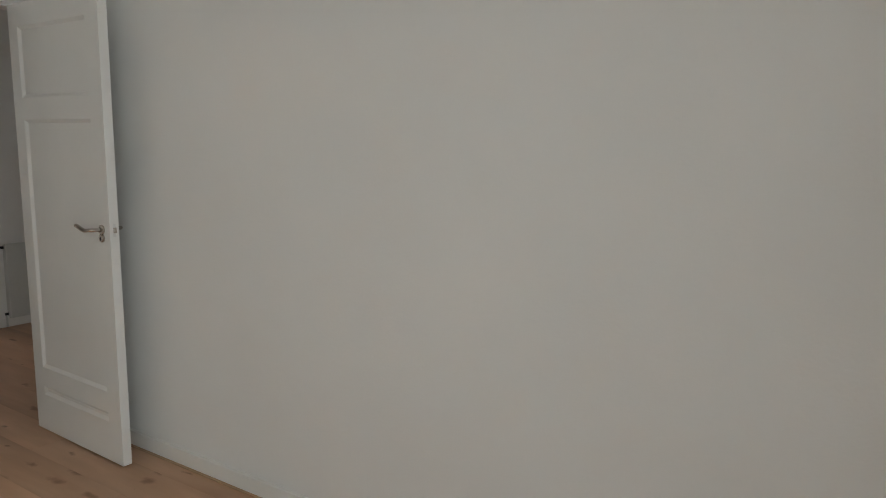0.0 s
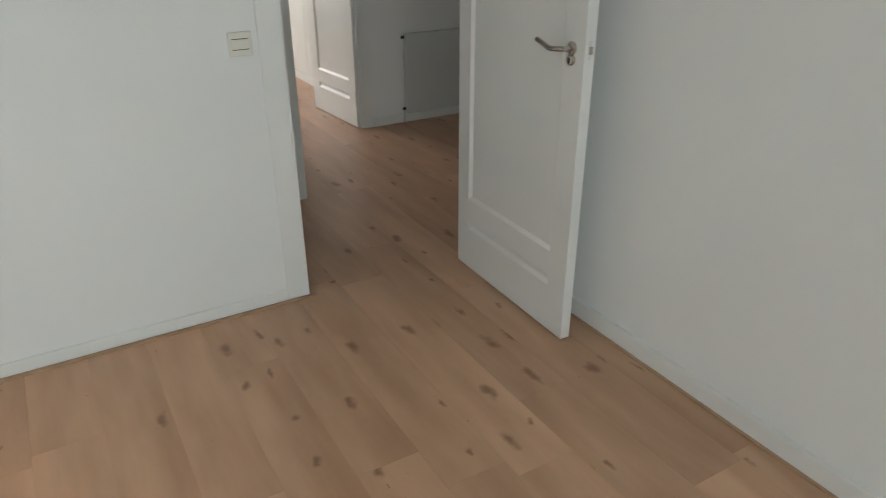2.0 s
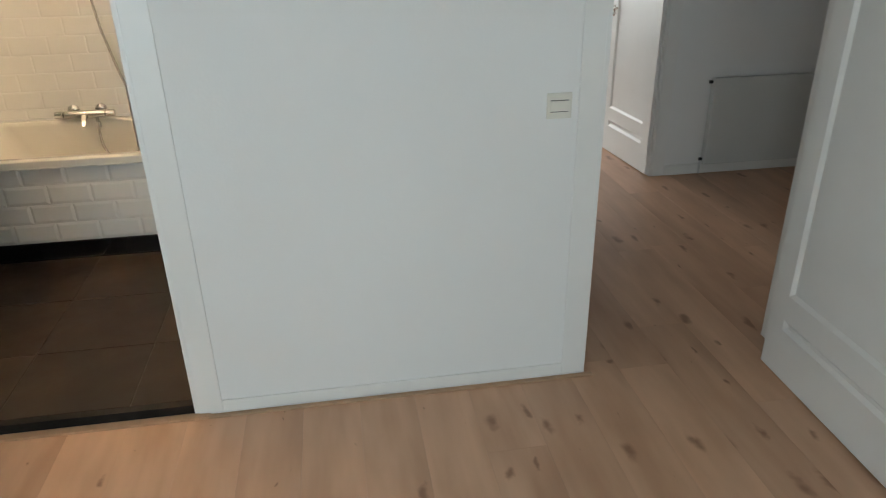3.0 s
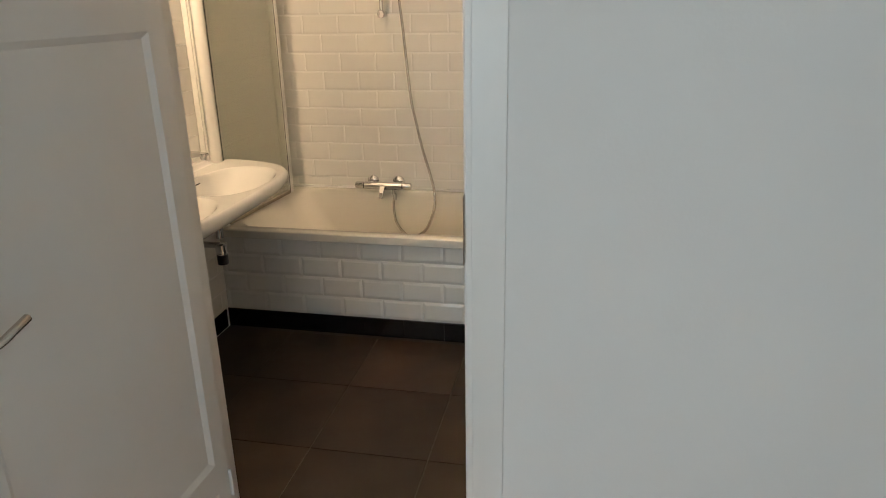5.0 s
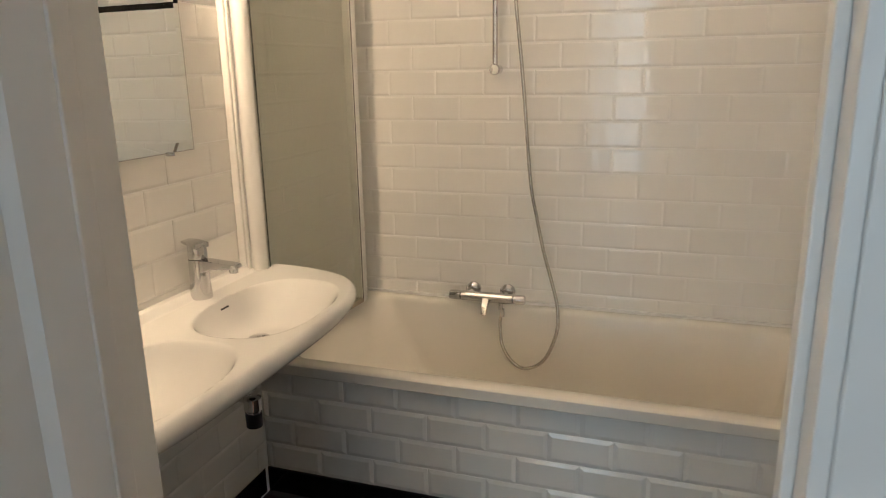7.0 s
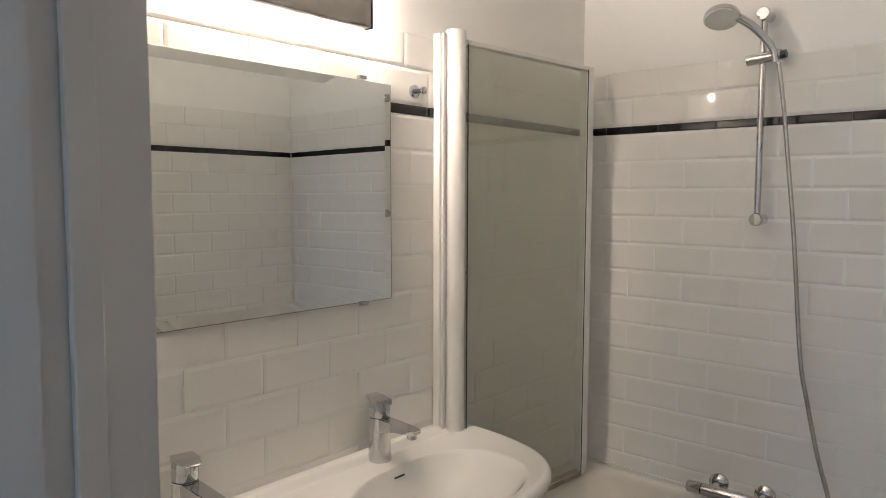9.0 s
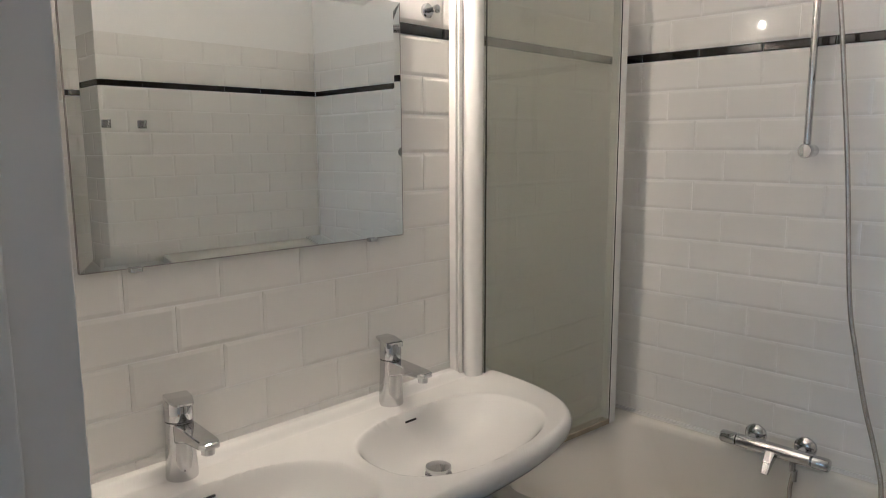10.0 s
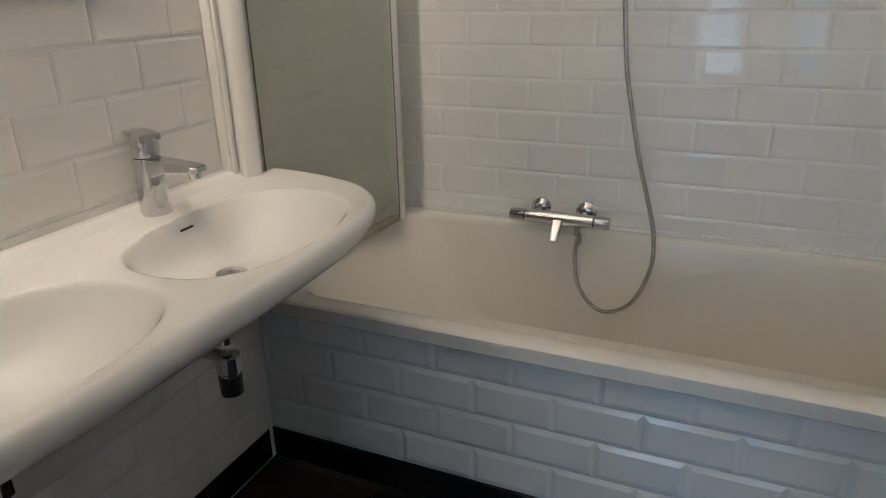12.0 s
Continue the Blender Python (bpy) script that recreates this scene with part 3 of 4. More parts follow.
structure("bath_panel", [(TF - 0.045, TF - 0.018, BM, BN, BF, TZ - 0.046)], GROUT, "white bevelled-tile bath panel with black plinth tiles", "bath panel")
structure("sealant", [(BX - 0.001, BX + 0.010, BM + 0.01, BN - 0.01, TZ - 0.001, TZ + 0.010)], CERAMIC, "white sealant joint along the bathtub", "sealant")

# ---- washbasin ----
SX, SW, SD, SZ = -3.447, 0.66, 0.468, 0.879
BOWLS = (-0.270, 0.274)  # middle of each bowl along the basin


def basin_height(u, v):
    z = SZ + 0.02 * (1 - min(1, max(0, (v - 0.018) / 0.03)) ** 2 * (3 - 2 * min(1, max(0, (v - 0.018) / 0.03))))
    for c in BOWLS:
        inner = -1 if c > 0 else 1
        e = (abs((u - c) / 0.256) ** 2.5 + abs((v - 0.283 - 0.03 * inner * (u - c)) / 0.166) ** 2.5) ** (1 / 2.5)
        if e < 1:
            # steep at the back and inside, a long slope towards the outer end
            away = max(0, (c - u) * inner / 0.25) ** 1.5
            back = max(0, min(1, (0.283 - v) / 0.15)) ** 2
            k = min(1, (1 - e) / (0.62 + 0.34 * away - 0.26 * back))
            k = k - 0.034 * (1 - math.exp(-k / 0.034)) * (1 - k)
            z -= 0.108 * (1 - (1 - k) ** 2.1)
    return z


def outline(th):
    """The basin's plan, th from 0 to pi along the front."""
    c = math.cos(th)
    return SW * c, SD * math.sqrt(max(0.0, 1 - c ** 4)) ** 0.5


sink = thing("double_washbasin", (SX, BM, 0), "white ceramic wall-hung double washbasin with two bowls", "washbasin")
bm = bmesh.new()
NU, NR = 320, 120
rings = []
for i in range(NU + 1):
    ou, ov = outline(math.pi * i / NU)
    col = []
    for j in range(NR + 1):
        r = j / NR
        u, v = ou, ov * r
        col.append(bm.verts.new((u, v, basin_height(u, v) - 0.006 * r ** 8)))
    for du, dz in ((0.008, -0.006), (0.0135, -0.016), (0.015, -0.028), (0.011, -0.043), (0.0, -0.058), (-0.02, -0.072), (-0.06, -0.092), (-0.12, -0.12), (-0.2, -0.15), (-0.3, -0.165)):
        k = 1 + du / SW
        kv = max(0.0, (ov + du * (ov / SD) * 1.0) / max(ov, 1e-6)) if ov > 1e-6 else 0
        col.append(bm.verts.new((ou * k, ov * kv, SZ - 0.006 + dz)))
    rings.append(col)
for a, b in zip(rings, rings[1:]):
    for k in range(len(a) - 1):
        bm.faces.new((a[k], b[k], b[k + 1], a[k + 1]))
bmesh.ops.remove_doubles(bm, verts=bm.verts, dist=0.0003)
part("bowl", bm, CERAMIC, sink, "", True)
for dx, du in zip(BOWLS, (-0.233, 0.303)):
    part("pop_up_drain", lathe([(0.032, 0.0), (0.032, 0.004), (0.022, 0.006), (0.020, 0.012), (0.031, 0.016), (0.030, 0.022), (0.004, 0.027)], at=(du, 0.262, basin_height(du, 0.262) - 0.001)), CHROME, sink, "domed chrome pop-up drain", True)
    zo = basin_height(dx, 0.126) + 0.0008
    part("overflow_slot", tube([(dx - 0.018, 0.126, zo), (dx + 0.018, 0.126, zo)], 0.0028, 8), DARK, sink, "narrow dark overflow slot", True)
    part("drain_pipe", tube([(dx * 0.9 + 0.018, 0.225, SZ - 0.14), (dx * 0.9 + 0.018, 0.225, 0.632)], 0.017, 16), CHROME, sink, "chrome drain pipe", True)
    tr = part("trap", lathe([(0.018, 0.09), (0.026, 0.085), (0.027, 0.05), (0.022, 0.045), (0.022, 0.005), (0.018, 0)], at=(dx * 0.9 + 0.018, 0.225, 0.517)), CHROME, sink, "chrome bottle trap", True)
    part("trap_cup", lathe([(0.0245, 0.045), (0.0235, 0.0), (0.004, -0.002)], at=(dx * 0.9 + 0.018, 0.225, 0.512)), DARK, tr, "dark trap cup", True)
    part("waste_pipe", tube([(dx * 0.9 + 0.018, 0.215, 0.597), (dx * 0.9 + 0.018, 0.0, 0.597)], 0.014, 14), CHROME, sink, "chrome waste pipe", True)


def basin_mixer(x, y, z, swivel):
    t = thing("basin_mixer_tap", (x, y, z), "chrome single-lever basin mixer tap on the washbasin", "tap", "basin taps")
    part("body", lathe([(0.0262, 0), (0.0268, 0.003), (0.0245, 0.05), (0.0228, 0.1)], 36), CHROME, t, "", True)
    part("seam", lathe([(0.0222, 0.0995), (0.0222, 0.1025)], 36), DARK, t, "", True)
    cap = lathe([(0.0228, 0.102), (0.0236, 0.112), (0.0225, 0.134), (0.019, 0.139), (0.003, 0.1395)], 36)
    part("cap", cap, CHROME, t, "", True)
    sp = loft([[(-0.0175, 0.008, 0.064), (0.0175, 0.008, 0.064), (0.0175, 0.008, 0.1), (-0.0175, 0.008, 0.1)],
               [(-0.017, 0.05, 0.078), (0.017, 0.05, 0.078), (0.017, 0.05, 0.098), (-0.017, 0.05, 0.098)],
               [(-0.0165, 0.104, 0.082), (0.0165, 0.104, 0.082), (0.0165, 0.104, 0.0945), (-0.0165, 0.104, 0.0945)],
               [(-0.0125, 0.116, 0.083), (0.0125, 0.116, 0.083), (0.0125, 0.116, 0.093), (-0.0125, 0.116, 0.093)]], True, True)
    bmesh.ops.bevel(sp, geom=list(sp.edges), offset=0.003, segments=2, affect="EDGES", profile=0.5)
    part("spout", sp, CHROME, t)
    part("aerator", lathe([(0.0105, 0.072), (0.011, 0.083), (0.004, 0.083)], 18, at=(0, 0.1, 0)), CHROME, t, "", True)
    lv = loft([[(-0.020, -0.021, 0.128), (0.020, -0.021, 0.128), (0.020, -0.021, 0.141), (-0.020, -0.021, 0.141)],
               [(-0.020, 0.018, 0.136), (0.020, 0.018, 0.136), (0.020, 0.018, 0.144), (-0.020, 0.018, 0.144)],
               [(-0.0155, 0.046, 0.138), (0.0155, 0.046, 0.138), (0.0155, 0.046, 0.1425), (-0.0155, 0.046, 0.1425)],
               [(-0.011, 0.053, 0.138), (0.011, 0.053, 0.138), (0.011, 0.053, 0.1415), (-0.011, 0.053, 0.1415)]], True, True)
    bmesh.ops.bevel(lv, geom=list(lv.edges), offset=0.0018, segments=2, affect="EDGES", profile=0.5)
    bmesh.ops.rotate(lv, cent=(0, 0, 0), matrix=Matrix.Rotation(radians(swivel), 3, "Z"), verts=lv.verts)
    part("lever", lv, CHROME, t)
    t.scale = (1.2, 1.2, 1.2)
    return t


for x, swivel in ((-3.162, -12), (-3.721, 165)):
    basin_mixer(x, -1.117, basin_height(0, 0.053) - 0.001, swivel)

# ---- mirror, lamp, knob, socket ----
mx0, mx1, mz0, mz1 = -3.802, -3.012, 1.308, 1.891
mmx, mmz = (mx0 + mx1) / 2, (mz0 + mz1) / 2
mir = thing("wall_mirror", (mmx, BM, mmz), "frameless silver wall mirror with facetted edge on tiles", "mirror")
hw, hh, e = (mx1 - mx0) / 2, (mz1 - mz0) / 2, 0.024
rl = lambda w, h, y: [(-w, y, -h), (w, y, -h), (w, y, h), (-w, y, h)]
part("glass", loft([rl(hw, hh, 0.002), rl(hw, hh, 0.0075), rl(hw - e, hh - e, 0.0105)], True, True), MIRROR, mir)
for x in (-hw - 0.0016, hw):
    part("edge", bx(x, x + 0.0016, 0.001, 0.0078, -hh, hh), LAMPGREY, mir, "dark ground glass edge")
part("edge", bx(-hw, hw, 0.001, 0.0078, -hh - 0.0016, -hh), LAMPGREY, mir, "dark ground glass edge")
for x in (-3.699, -3.112):
    for z in (mz0, mz1):
        s = 1 if z == mz0 else -1
        part("clip", bx(x - 0.012 - mmx, x + 0.012 - mmx, 0.0, 0.015, z - mmz - s * 0.006 - 0.003, z - mmz - s * 0.006 + 0.006, bev=0.002), CHROME, mir, "small chrome mirror clip")

# the mirror leans back a little
mir.matrix_world = Matrix.Translation((0, 0.0018, 0)) @ mir.matrix_world @ pose(0, 0, 0, 0.3)

lamp = thing("mirror_lamp", (-3.407, BM, 2.006), "grey wall lamp above the mirror, lit below", "lamp")
part("housing", bx(-0.255, 0.255, 0.062, 0.085, 0.0, 0.1, bev=0.002), LAMPGREY, lamp)
for x in (-0.12, 0.12):
    part("bracket", bx(x - 0.012, x + 0.012, 0.001, 0.0618, 0.06, 0.07, bev=0.001), LAMPGREY, lamp)
part("end_cap", bx(-0.261, -0.2555, 0.058, 0.0865, -0.002, 0.101, bev=0.001), DARK, lamp, "dark lamp end cap")
part("end_cap", bx(0.2555, 0.261, 0.058, 0.0865, -0.002, 0.101, bev=0.001), DARK, lamp, "dark lamp end cap")
# added strip, not a known lamp part: softens the light on the basin
part("added_diffuser", bx(-0.2545, 0.2545, 0.004, 0.0615, 0.003, 0.006), DIMMER, lamp, "added frosted strip that dims the lamp's downward light")
part("tube", tube([(-0.24, 0.042, 0.094), (0.24, 0.042, 0.094)], 0.013, 14), GLOW, lamp, "glowing lamp tube", True)

kn = thing("robe_hook", (-3.903, BM, 1.885), "round chrome robe peg on the tiled wall", "hook")
part("base", lathe([(0.019, 0.0), (0.019, 0.006), (0.016, 0.009), (0.004, 0.0095)], 20, "y"), CHROME, kn, "", True)
part("peg", lathe([(0.007, 0.008), (0.006, 0.02), (0.008, 0.032), (0.0105, 0.036), (0.0105, 0.042), (0.003, 0.044)], 18, "y"), CHROME, kn, "", True)
for x in (-3.90, -3.745):
    hk = thing("robe_hook", (x, BN, 1.655), "small chrome square robe hook on tiles", "hook")
    part("plate", bx(-0.02, 0.02, -0.008, 0, -0.018, 0.018, bev=0.002), CHROME, hk)
    part("arm", tube(spline([(0, -0.006, -0.004), (0, -0.03, -0.008), (0, -0.042, 0.004), (0, -0.044, 0.018)], 5), 0.006, 10), CHROME, hk, "", True)
rocker_switch("wall_switch", (-2.942, BM, 1.19), 90, "white square rocker switch on the tiled wall", PLASTIC, 0.08, 1)

# ---- shower screen, folded against the wall ----
scr = thing("shower_screen", (-4.04, BM, 0.56), "folded shower screen of greenish glass in white profiles", "shower screen")
part("wall_profile", bx(0.03, 0.055, 0.001, 0.026, 0.0, 1.50, bev=0.003), ALU, scr)
part("wall_profile_lip", bx(0.032, 0.048, 0.026, 0.034, 0.0, 1.50, bev=0.003), ALU, scr)
part("hinge_tube", tube([(0.0, 0.04, 0.0), (0.0, 0.04, 1.505)], 0.03, 24), ALU, scr, "rounded white hinge profile", True)
part("tube_cap", lathe([(0.031, 1.505), (0.031, 1.512), (0.004, 1.514)], 24, at=(0, 0.04, 0)), ALU, scr, "", True)
swing = []
swing.append(part("pane", bx(-0.64, -0.026, 0.010, 0.015, 0.018, 1.472), SCREEN, scr, "greenish clear glass pane"))
for p in swing:
    p.visible_shadow = False
swing.append(part("end_profile", bx(-0.672, -0.64, -0.020, 0.020, 0.0, 1.49, bev=0.004), ALU, scr))
swing.append(part("end_seal", bx(-0.640, -0.6375, 0.0155, 0.018, 0.0, 1.48), DARK, scr, "dark rubber seal"))
swing.append(part("inner_seal", bx(-0.0325, -0.030, 0.0155, 0.018, 0.0, 1.48), DARK, scr, "dark rubber seal"))
swing.append(part("top_rail", bx(-0.64, -0.028, -0.018, 0.018, 1.474, 1.488, bev=0.002), ALU, scr))
swing.append(part("bottom_seal", bx(-0.64, -0.028, -0.018, 0.018, -0.002, 0.016, bev=0.002), SILICONE, scr, "grey stained rubber sweep"))
for p in swing:
    p.matrix_local = pose(0, 0.044, 0, 0, 0, -5.2)


# ---- shower and bath mixer ----
mixer = thing("bath_mixer", (-4.785, -0.528, 0.590), "chrome thermostatic bath mixer on the tiled wall", "mixer tap")
part("body", lathe([(0.015, -0.115), (0.021, -0.11), (0.0225, 0), (0.021, 0.11), (0.015, 0.115)], 28, "y"), CHROME, mixer, "", True)
for s in (-1, 1):
    part("knob", lathe([(0.0185, s * 0.115), (0.021, s * 0.118), (0.0205, s * 0.158), (0.017, s * 0.163), (0.003, s * 0.164)], 24, "y"), CHROME, mixer, "ribbed chrome knob", True)
    part("wall_rosette", lathe([(0.034, -0.069), (0.033, -0.055), (0.024, -0.046), (0.015, -0.042)], 28, "x", at=(0, s * 0.0755, 0.012)), CHROME, mixer, "round chrome wall rosette", True)
    part("connector", tube([(-0.05, s * 0.0755, 0.012), (-0.005, s * 0.0755, 0.004)], 0.013, 16), CHROME, mixer, "", True)
spo = loft([[(-0.004, -0.017, -0.012), (-0.004, 0.017, -0.012), (0.02, 0.016, 0.004), (0.02, -0.016, 0.004)],
            [(0.03, -0.014, -0.035), (0.03, 0.014, -0.035), (0.05, 0.013, -0.024), (0.05, -0.013, -0.024)],
            [(0.058, -0.011, -0.062), (0.058, 0.011, -0.062), (0.07, 0.011, -0.056), (0.07, -0.011, -0.056)]], True, True)
bmesh.ops.bevel(spo, geom=list(spo.edges), offset=0.004, segments=2, affect="EDGES", profile=0.5)
part("spout", spo, CHROME, mixer)
part("hose_outlet", tube([(0, 0.06, -0.018), (0, 0.06, -0.05)], 0.010, 14), CHROME, mixer, "", True)

hose = thing("shower_hose", (-4.8, -0.4, 0.3), "hanging ribbed metal shower hose", "hose")
hp = [(-4.785, -0.4615, 0.545), (-4.775, -0.468, 0.48), (-4.752, -0.451, 0.39), (-4.742, -0.40, 0.324), (-4.740, -0.342, 0.309), (-4.742, -0.272, 0.356), (-4.758, -0.228, 0.47), (-4.78, -0.23, 0.57), (-4.79, -0.258, 0.68), (-4.79, -0.292, 0.80), (-4.79, -0.325, 0.95), (-4.79, -0.352, 1.10), (-4.79, -0.383, 1.456), (-4.785, -0.408, 1.7), (-4.77, -0.424, 1.876), (-4.752, -0.438, 2.0)]
pts = spline(hp, 28)
part("hose", tube([(p[0] + 4.8, p[1] + 0.4, p[2] - 0.3) for p in pts], [0.0072 if k % 2 else 0.0064 for k in range(len(pts))], 10), HOSE, hose, "", True)
part("nut", tube([(0.015, -0.0615, 0.21), (0.015, -0.0615, 0.245)], 0.0098, 12), CHROME, hose, "chrome hose nut", True)

rail = thing("shower_rail", (-4.80, -0.498, 1.518), "chrome riser rail with hand shower on tiled wall", "shower rail")
part("bar", tube([(0, 0, -0.012), (0, 0, 0.66)], 0.0105, 18), CHROME, rail, "", True)
for z in (0.0, 0.645):
    part("wall_mount", lathe([(0.019, -0.049), (0.019, -0.01), (0.0215, 0.0), (0.0215, 0.014), (0.018, 0.019), (0.004, 0.02)], 24, "x", at=(0, 0, z)), CHROME, rail, "", True)
sl = part("slider", tube([(0.004, -0.045, 0.505), (0.012, 0.058, 0.512)], 0.0175, 20), CHROME, rail, "chrome slider", True)
part("slider_knob", tube([(0.012, 0.056, 0.512), (0.013, 0.072, 0.513)], 0.013, 16), DARK, sl, "dark slider button", True)
hs = part("hand_shower", tube(spline([(0.03, 0.046, 0.488), (0.036, 0.034, 0.535), (0.06, -0.015, 0.598), (0.09, -0.07, 0.64)], 6), [0.0095 + 0.0003 * k for k in range(19)], 16), CHROME, rail, "chrome hand shower", True)
part("grip_inlay", tube([(0.0555, 0.008, 0.577), (0.067, -0.014, 0.602)], 0.006, 10), DARK, hs, "dark grip inlay", True)
for nm, prof, mt, lb in (("shower_head", [(0.012, 0.03), (0.035, 0.022), (0.052, 0.008), (0.055, 0.0), (0.054, -0.008)], CHROME, "round chrome shower head"), ("spray_plate", [(0.052, -0.0085), (0.05, -0.012), (0.004, -0.0125)], RADIATOR, "grey spray plate")):
    hd = part(nm, lathe(prof, 30), mt, hs, lb, True)
    hd.matrix_local = pose(0.105, -0.095, 0.632, 10, -24, 0)

O = Vector((0, 0, 0))


# ---- garden beyond the windows ----
def tree(place, h, seed):
    rnd = random.Random(seed)
    t = thing("tree", place, "leafy green garden tree beyond the window", "tree", "garden trees")
    tr = tube([(0, 0, 0), (0.05, 0.02, h * 0.3), (0, 0.1, h * 0.6), (0.1, 0, h * 0.9)], [0.2, 0.16, 0.11, 0.03], 10)
    for k in range(7):
        a, z = rnd.uniform(0, 6.3), h * rnd.uniform(0.35, 0.7)
        tube([(0, 0.05, z), (math.cos(a) * 0.9, math.sin(a) * 0.9, z + 0.7), (math.cos(a) * 1.7, math.sin(a) * 1.7, z + 1.5)], [0.07, 0.045, 0.015], 8, bm=tr)
    part("trunk", tr, BARK, t, "", True)
    verts, faces = [], []
    for k in range(2600):
        c = Vector((rnd.gauss(0, 1), rnd.gauss(0, 1), rnd.gauss(0, 0.8)))
        c = c.normalized() * (rnd.random() ** 0.5) * (1.5 + 0.7 * noise.noise(c.normalized() * 2 + Vector((seed, 0, 0)))) + Vector((0, 0, h * 0.68))
        u, w = Vector((rnd.gauss(0, 1), rnd.gauss(0, 1), rnd.gauss(0, 1))).normalized(), Vector((rnd.gauss(0, 1), rnd.gauss(0, 1), rnd.gauss(0, 1)))
        w = u.cross(w).normalized()
        s = rnd.uniform(0.07, 0.14)
        n = len(verts)
        verts += [c - u * s, c + w * s * 0.5, c + u * s, c - w * s * 0.5]
        faces.append((n, n + 1, n + 2, n + 3))
    me = bpy.data.meshes.new("crown")
    me.from_pydata([tuple(v) for v in verts], [], faces)
    me.materials.append(LEAF)
    cr = new("crown", me)
    cr.parent = t
    return t


tree((8.5, -3.2, -3.1), 6.5, 3)
tree((9.5, 0.6, -3.1), 5.6, 5)

# ---- pieces: tiles and boards ----
O = O_BATH
TILES = {}


def tile_mesh(w, h, mat, bev=0.008, deep=0.0016, t=0.007):
    """A bevelled tile in local x (width), z (height), out along -y... face at y=0."""
    key = (round(w, 4), round(h, 4), mat.name, bev, deep)
    if key not in TILES:
        b = min(bev, w * 0.3, h * 0.3)
        a, c = w / 2 - 0.0005, h / 2 - 0.0013
        r = lambda x, z, y: [(-x, y, -z), (x, y, -z), (x, y, z), (-x, y, z)]
        bm = loft([r(a, c, t), r(a, c, deep), r(a - b, c - b, 0.0)], False, True)
        TILES[key] = made(bm, "tile", mat)
    return TILES[key]


def lay(parent, origin, along, out_turn, a0, a1, z0, z1, row_h, tile_w, first, mat, bev=0.008, stagger=0.5, holes=(), row0=0, deep=0.0016):
    """Rows of tiles from z0 to z1. along 'x' or 'y'; first: where a joint falls in even rows."""
    k, z = row0, z0
    while z < z1 - 0.004:
        zt = min(z + row_h, z1)
        j = first + (tile_w * stagger if k % 2 else 0)
        s = a0 + ((j - a0) % tile_w) - tile_w
        while s < a1 - 0.004:
            e0, e1 = max(s, a0), min(s + tile_w, a1)
            if e1 - e0 > 0.006:
                c, cz = (e0 + e1) / 2, (z + zt) / 2
                if not any(h[0] < c < h[1] and h[2] < cz < h[3] for h in holes):
                    ob = new("tile", tile_mesh(e1 - e0, zt - z, mat, bev, deep))
                    p = (c, origin, cz) if along == "x" else (origin, c, cz)
                    tilt = random.Random(int(c * 977 + cz * 7919))
                    ob.matrix_world = pose(*(Vector(p) + O), tilt.uniform(-0.25, 0.25), 0, out_turn + tilt.uniform(-0.2, 0.2))
                    ob.parent = parent
                    ob.matrix_parent_inverse = Matrix.Translation(-O)
            s += tile_w
        z, k = zt, k + 1


get = bpy.data.objects.get
back, mirw, nor, pan = get("wall_bath_back"), get("wall_bath_mirror"), get("wall_bath_north"), get("bath_panel")
BZ = 1.818  # underside of the black band
# tile faces look along local -y: 0 faces -y, 180 faces +y, 90 faces +x
lay(back, BX, "y", 90, BM, BN, TZ, BZ - 1.2, 0.1, 0.204, -1.066, TILE)
lay(back, BX, "y", 90, BM, BN, BZ - 1.2, BZ, 0.1, 0.204, -0.964, TILE)
lay(back, BX, "y", 90, BM, BN, BZ + 0.03, BZ + 0.23, 0.1, 0.204, -1.066, TILE, row0=1)
lay(back, BX, "y", 90, BM, BN, BZ, BZ + 0.03, 0.03, 0.204, -1.066, BLACK, 0.004)
for w, y, turn, ph, a0, a1 in ((mirw, BM, 180, 0.0, BX, BE), (nor, BN, 0, 0.05, BX, NX), (nor, BN + 0.744, 0, 0.0, NX, BE)):
    lay(w, y, "x", turn, a0, a1, BF + 0.1, BZ, 0.1, 0.2, -3.09 + ph, TILE, row0=1)
    lay(w, y, "x", turn, a0, a1, BZ + 0.03, BZ + 0.23, 0.1, 0.2, -3.966 + ph, TILE)
    lay(w, y, "x", turn, a0, a1, BZ, BZ + 0.03, 0.03, 0.2, -3.966 + ph, BLACK, 0.004)
    if a1 > TF:
        lay(w, y, "x", turn, max(TF, a0), a1, BF, BF + 0.1, 0.1, 0.2, -3.966 + ph, BLACK, 0.003)
lay(nor, NX, "y", 90, BN, BN + 0.744, BF, BZ, 0.1, 0.2, BN, TILE)
lay(nor, NX, "y", 90, BN, BN + 0.744, BZ, BZ + 0.03, 0.03, 0.2, BN, BLACK, 0.004)
lay(nor, NX, "y", 90, BN, BN + 0.744, BZ + 0.03, BZ + 0.23, 0.1, 0.2, BN, TILE)
lay(pan, TF - 0.012, "y", 90, BM, BN, 0.118, 0.518, 0.1, 0.2015, -0.740, TILE, 0.013, deep=0.0044)
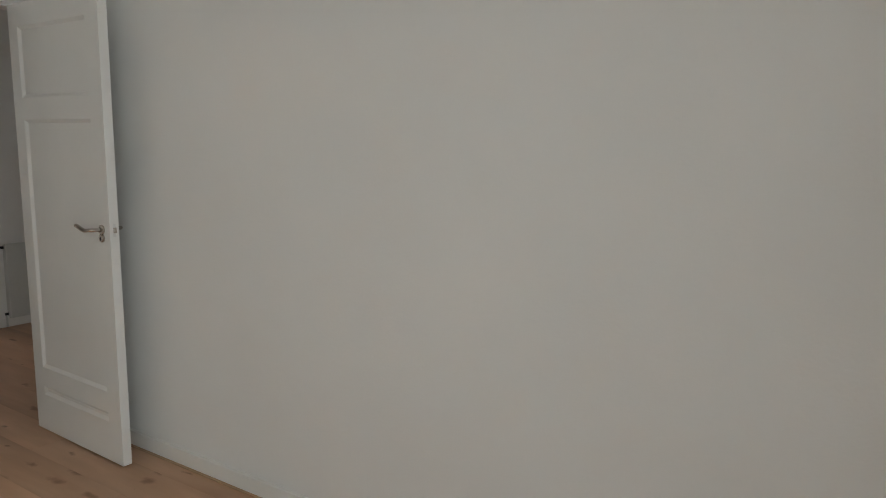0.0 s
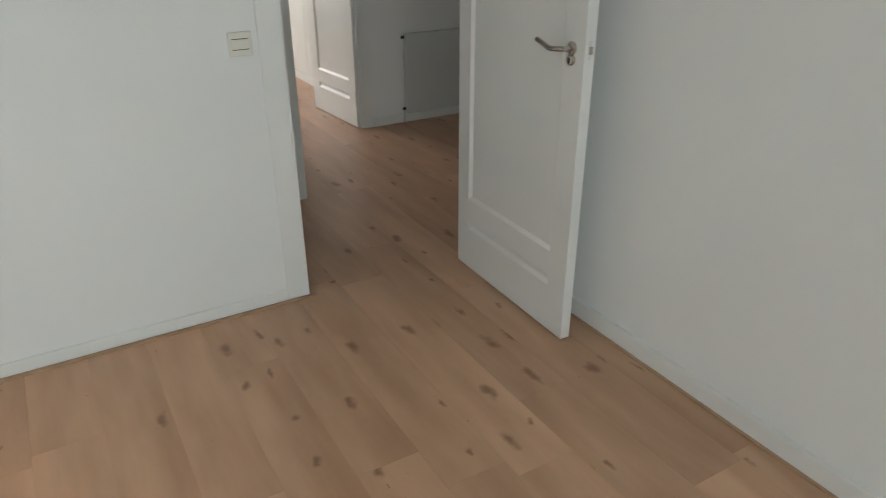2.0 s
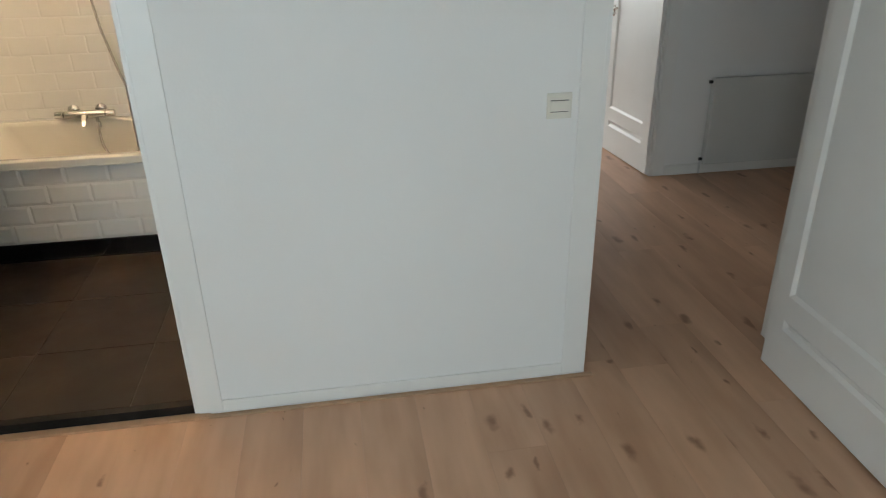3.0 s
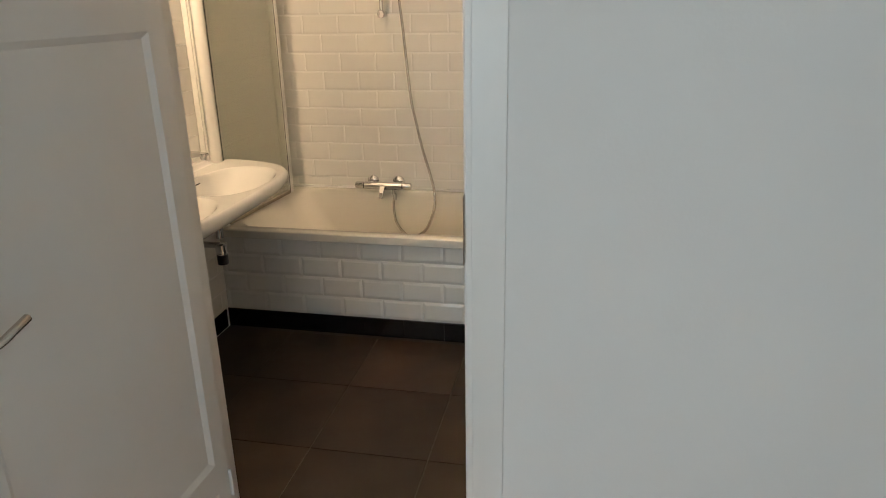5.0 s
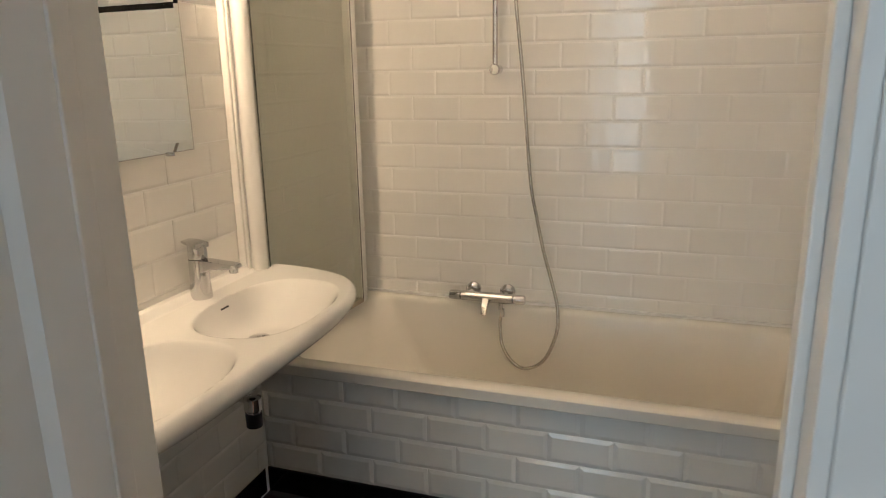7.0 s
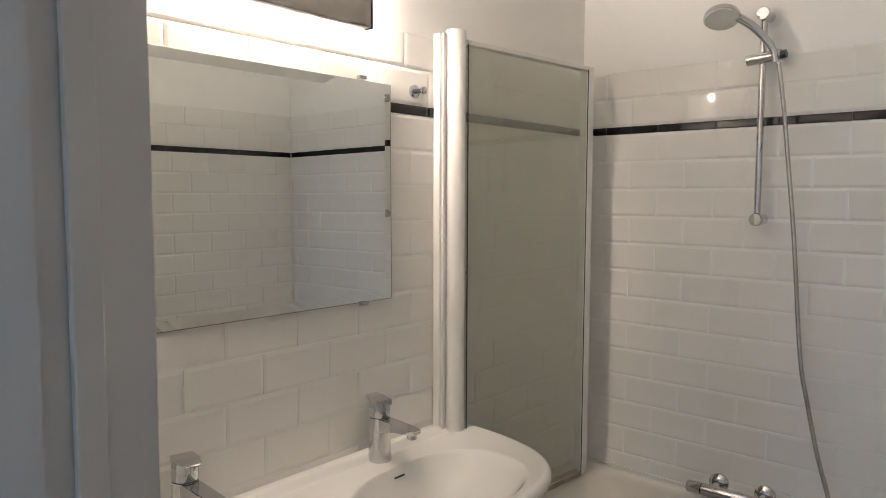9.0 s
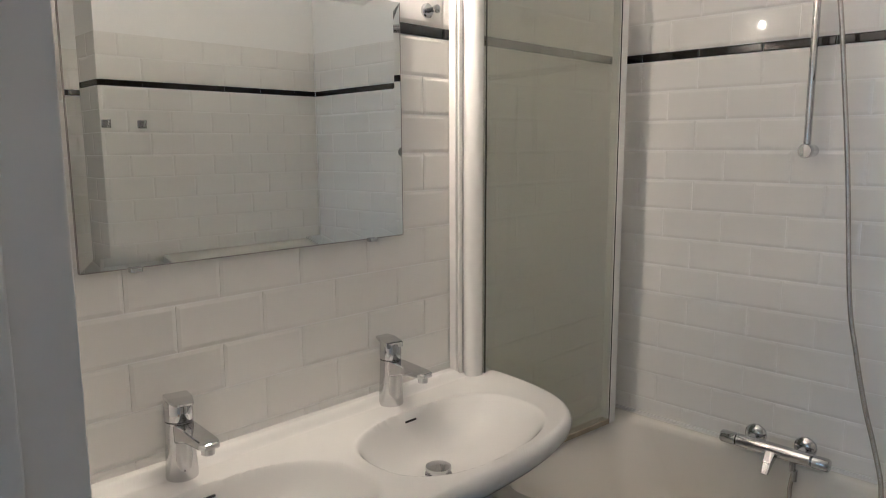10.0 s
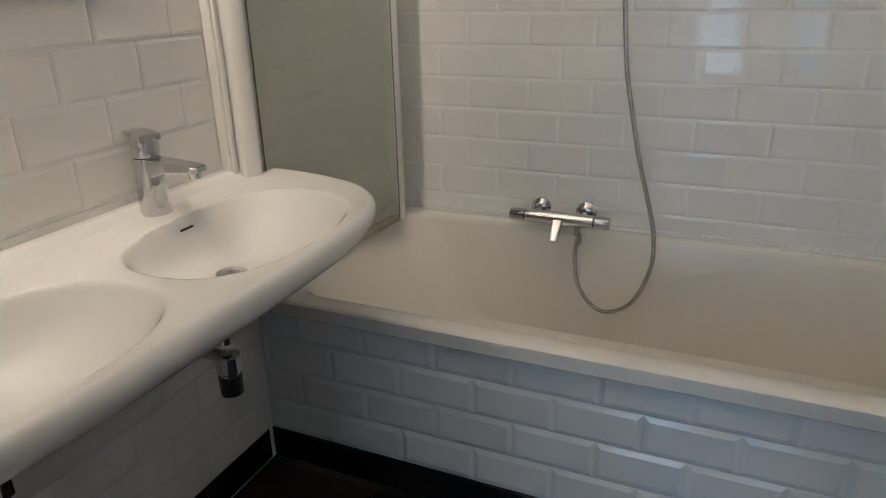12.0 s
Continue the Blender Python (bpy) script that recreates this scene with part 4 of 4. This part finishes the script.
lay(pan, TF - 0.010, "y", 90, BM, BN, BF, 0.117, 0.1, 0.2015, -0.840, BLACK, 0.003)

fbt = get("floor_bath")
T = 0.45
for i in range(6):
    for j in range(7):
        x0, x1 = -4.02 + (i) * T - T, -4.02 + i * T
        y0, y1 = BM + 0.002 + j * T - 0.1, BM + 0.002 + (j + 1) * T - 0.1
        x0, x1, y0, y1 = max(x0, -4.03), min(x1, BE + 0.068), max(y0, BM), min(y1, BN + 0.744)
        if x1 - x0 > 0.02 and y1 - y0 > 0.02:
            me = made(bx(-(x1 - x0) / 2 + 0.0015, (x1 - x0) / 2 - 0.0015, -(y1 - y0) / 2 + 0.0015, (y1 - y0) / 2 - 0.0015, -0.006, 0, bev=0.001, seg=1), "tile", SLATE)
            ob = new("tile", me)
            ob.location = Vector(((x0 + x1) / 2, (y0 + y1) / 2, BF)) + O
            ob.parent = fbt
            ob.matrix_parent_inverse = Matrix.Translation(-O)

O = Vector((0, 0, 0))
fl0 = get("floor")
BOARDS = {}


def board(x0, x1, y0, y1):
    key = (round(x1 - x0, 3), round(y1 - y0, 3))
    if key not in BOARDS:
        a, c = key[0] / 2, key[1] / 2
        r = lambda x, y, z: [(-x, -y, z), (x, -y, z), (x, y, z), (-x, y, z)]
        BOARDS[key] = made(loft([r(a, c, -0.006), r(a - 0.0001, c - 0.0001, -0.0004), r(a - 0.0005, c - 0.0005, 0)], False, True), "plank", OAK)
    ob = new("plank", BOARDS[key])
    ob.location = ((x0 + x1) / 2, (y0 + y1) / 2, 0)
    ob.parent = fl0


PW, PL = 0.2, 1.285
rnd = random.Random(11)
y = 1.03 - 20 * PW
while y < 4.7:
    x = -9.1 + (rnd.random() * PL) - PL
    y0, y1 = max(y, -1.8), min(y + PW, 4.7)
    xmin = -9.08 if y0 > 1.7 else WF - 0.002
    while x < 2.0:
        a, b = max(x, xmin), min(x + PL, 2.0)
        if b - a > 0.03 and y1 - y0 > 0.02:
            board(a, b, y0, y1)
        x += PL
    y += PW
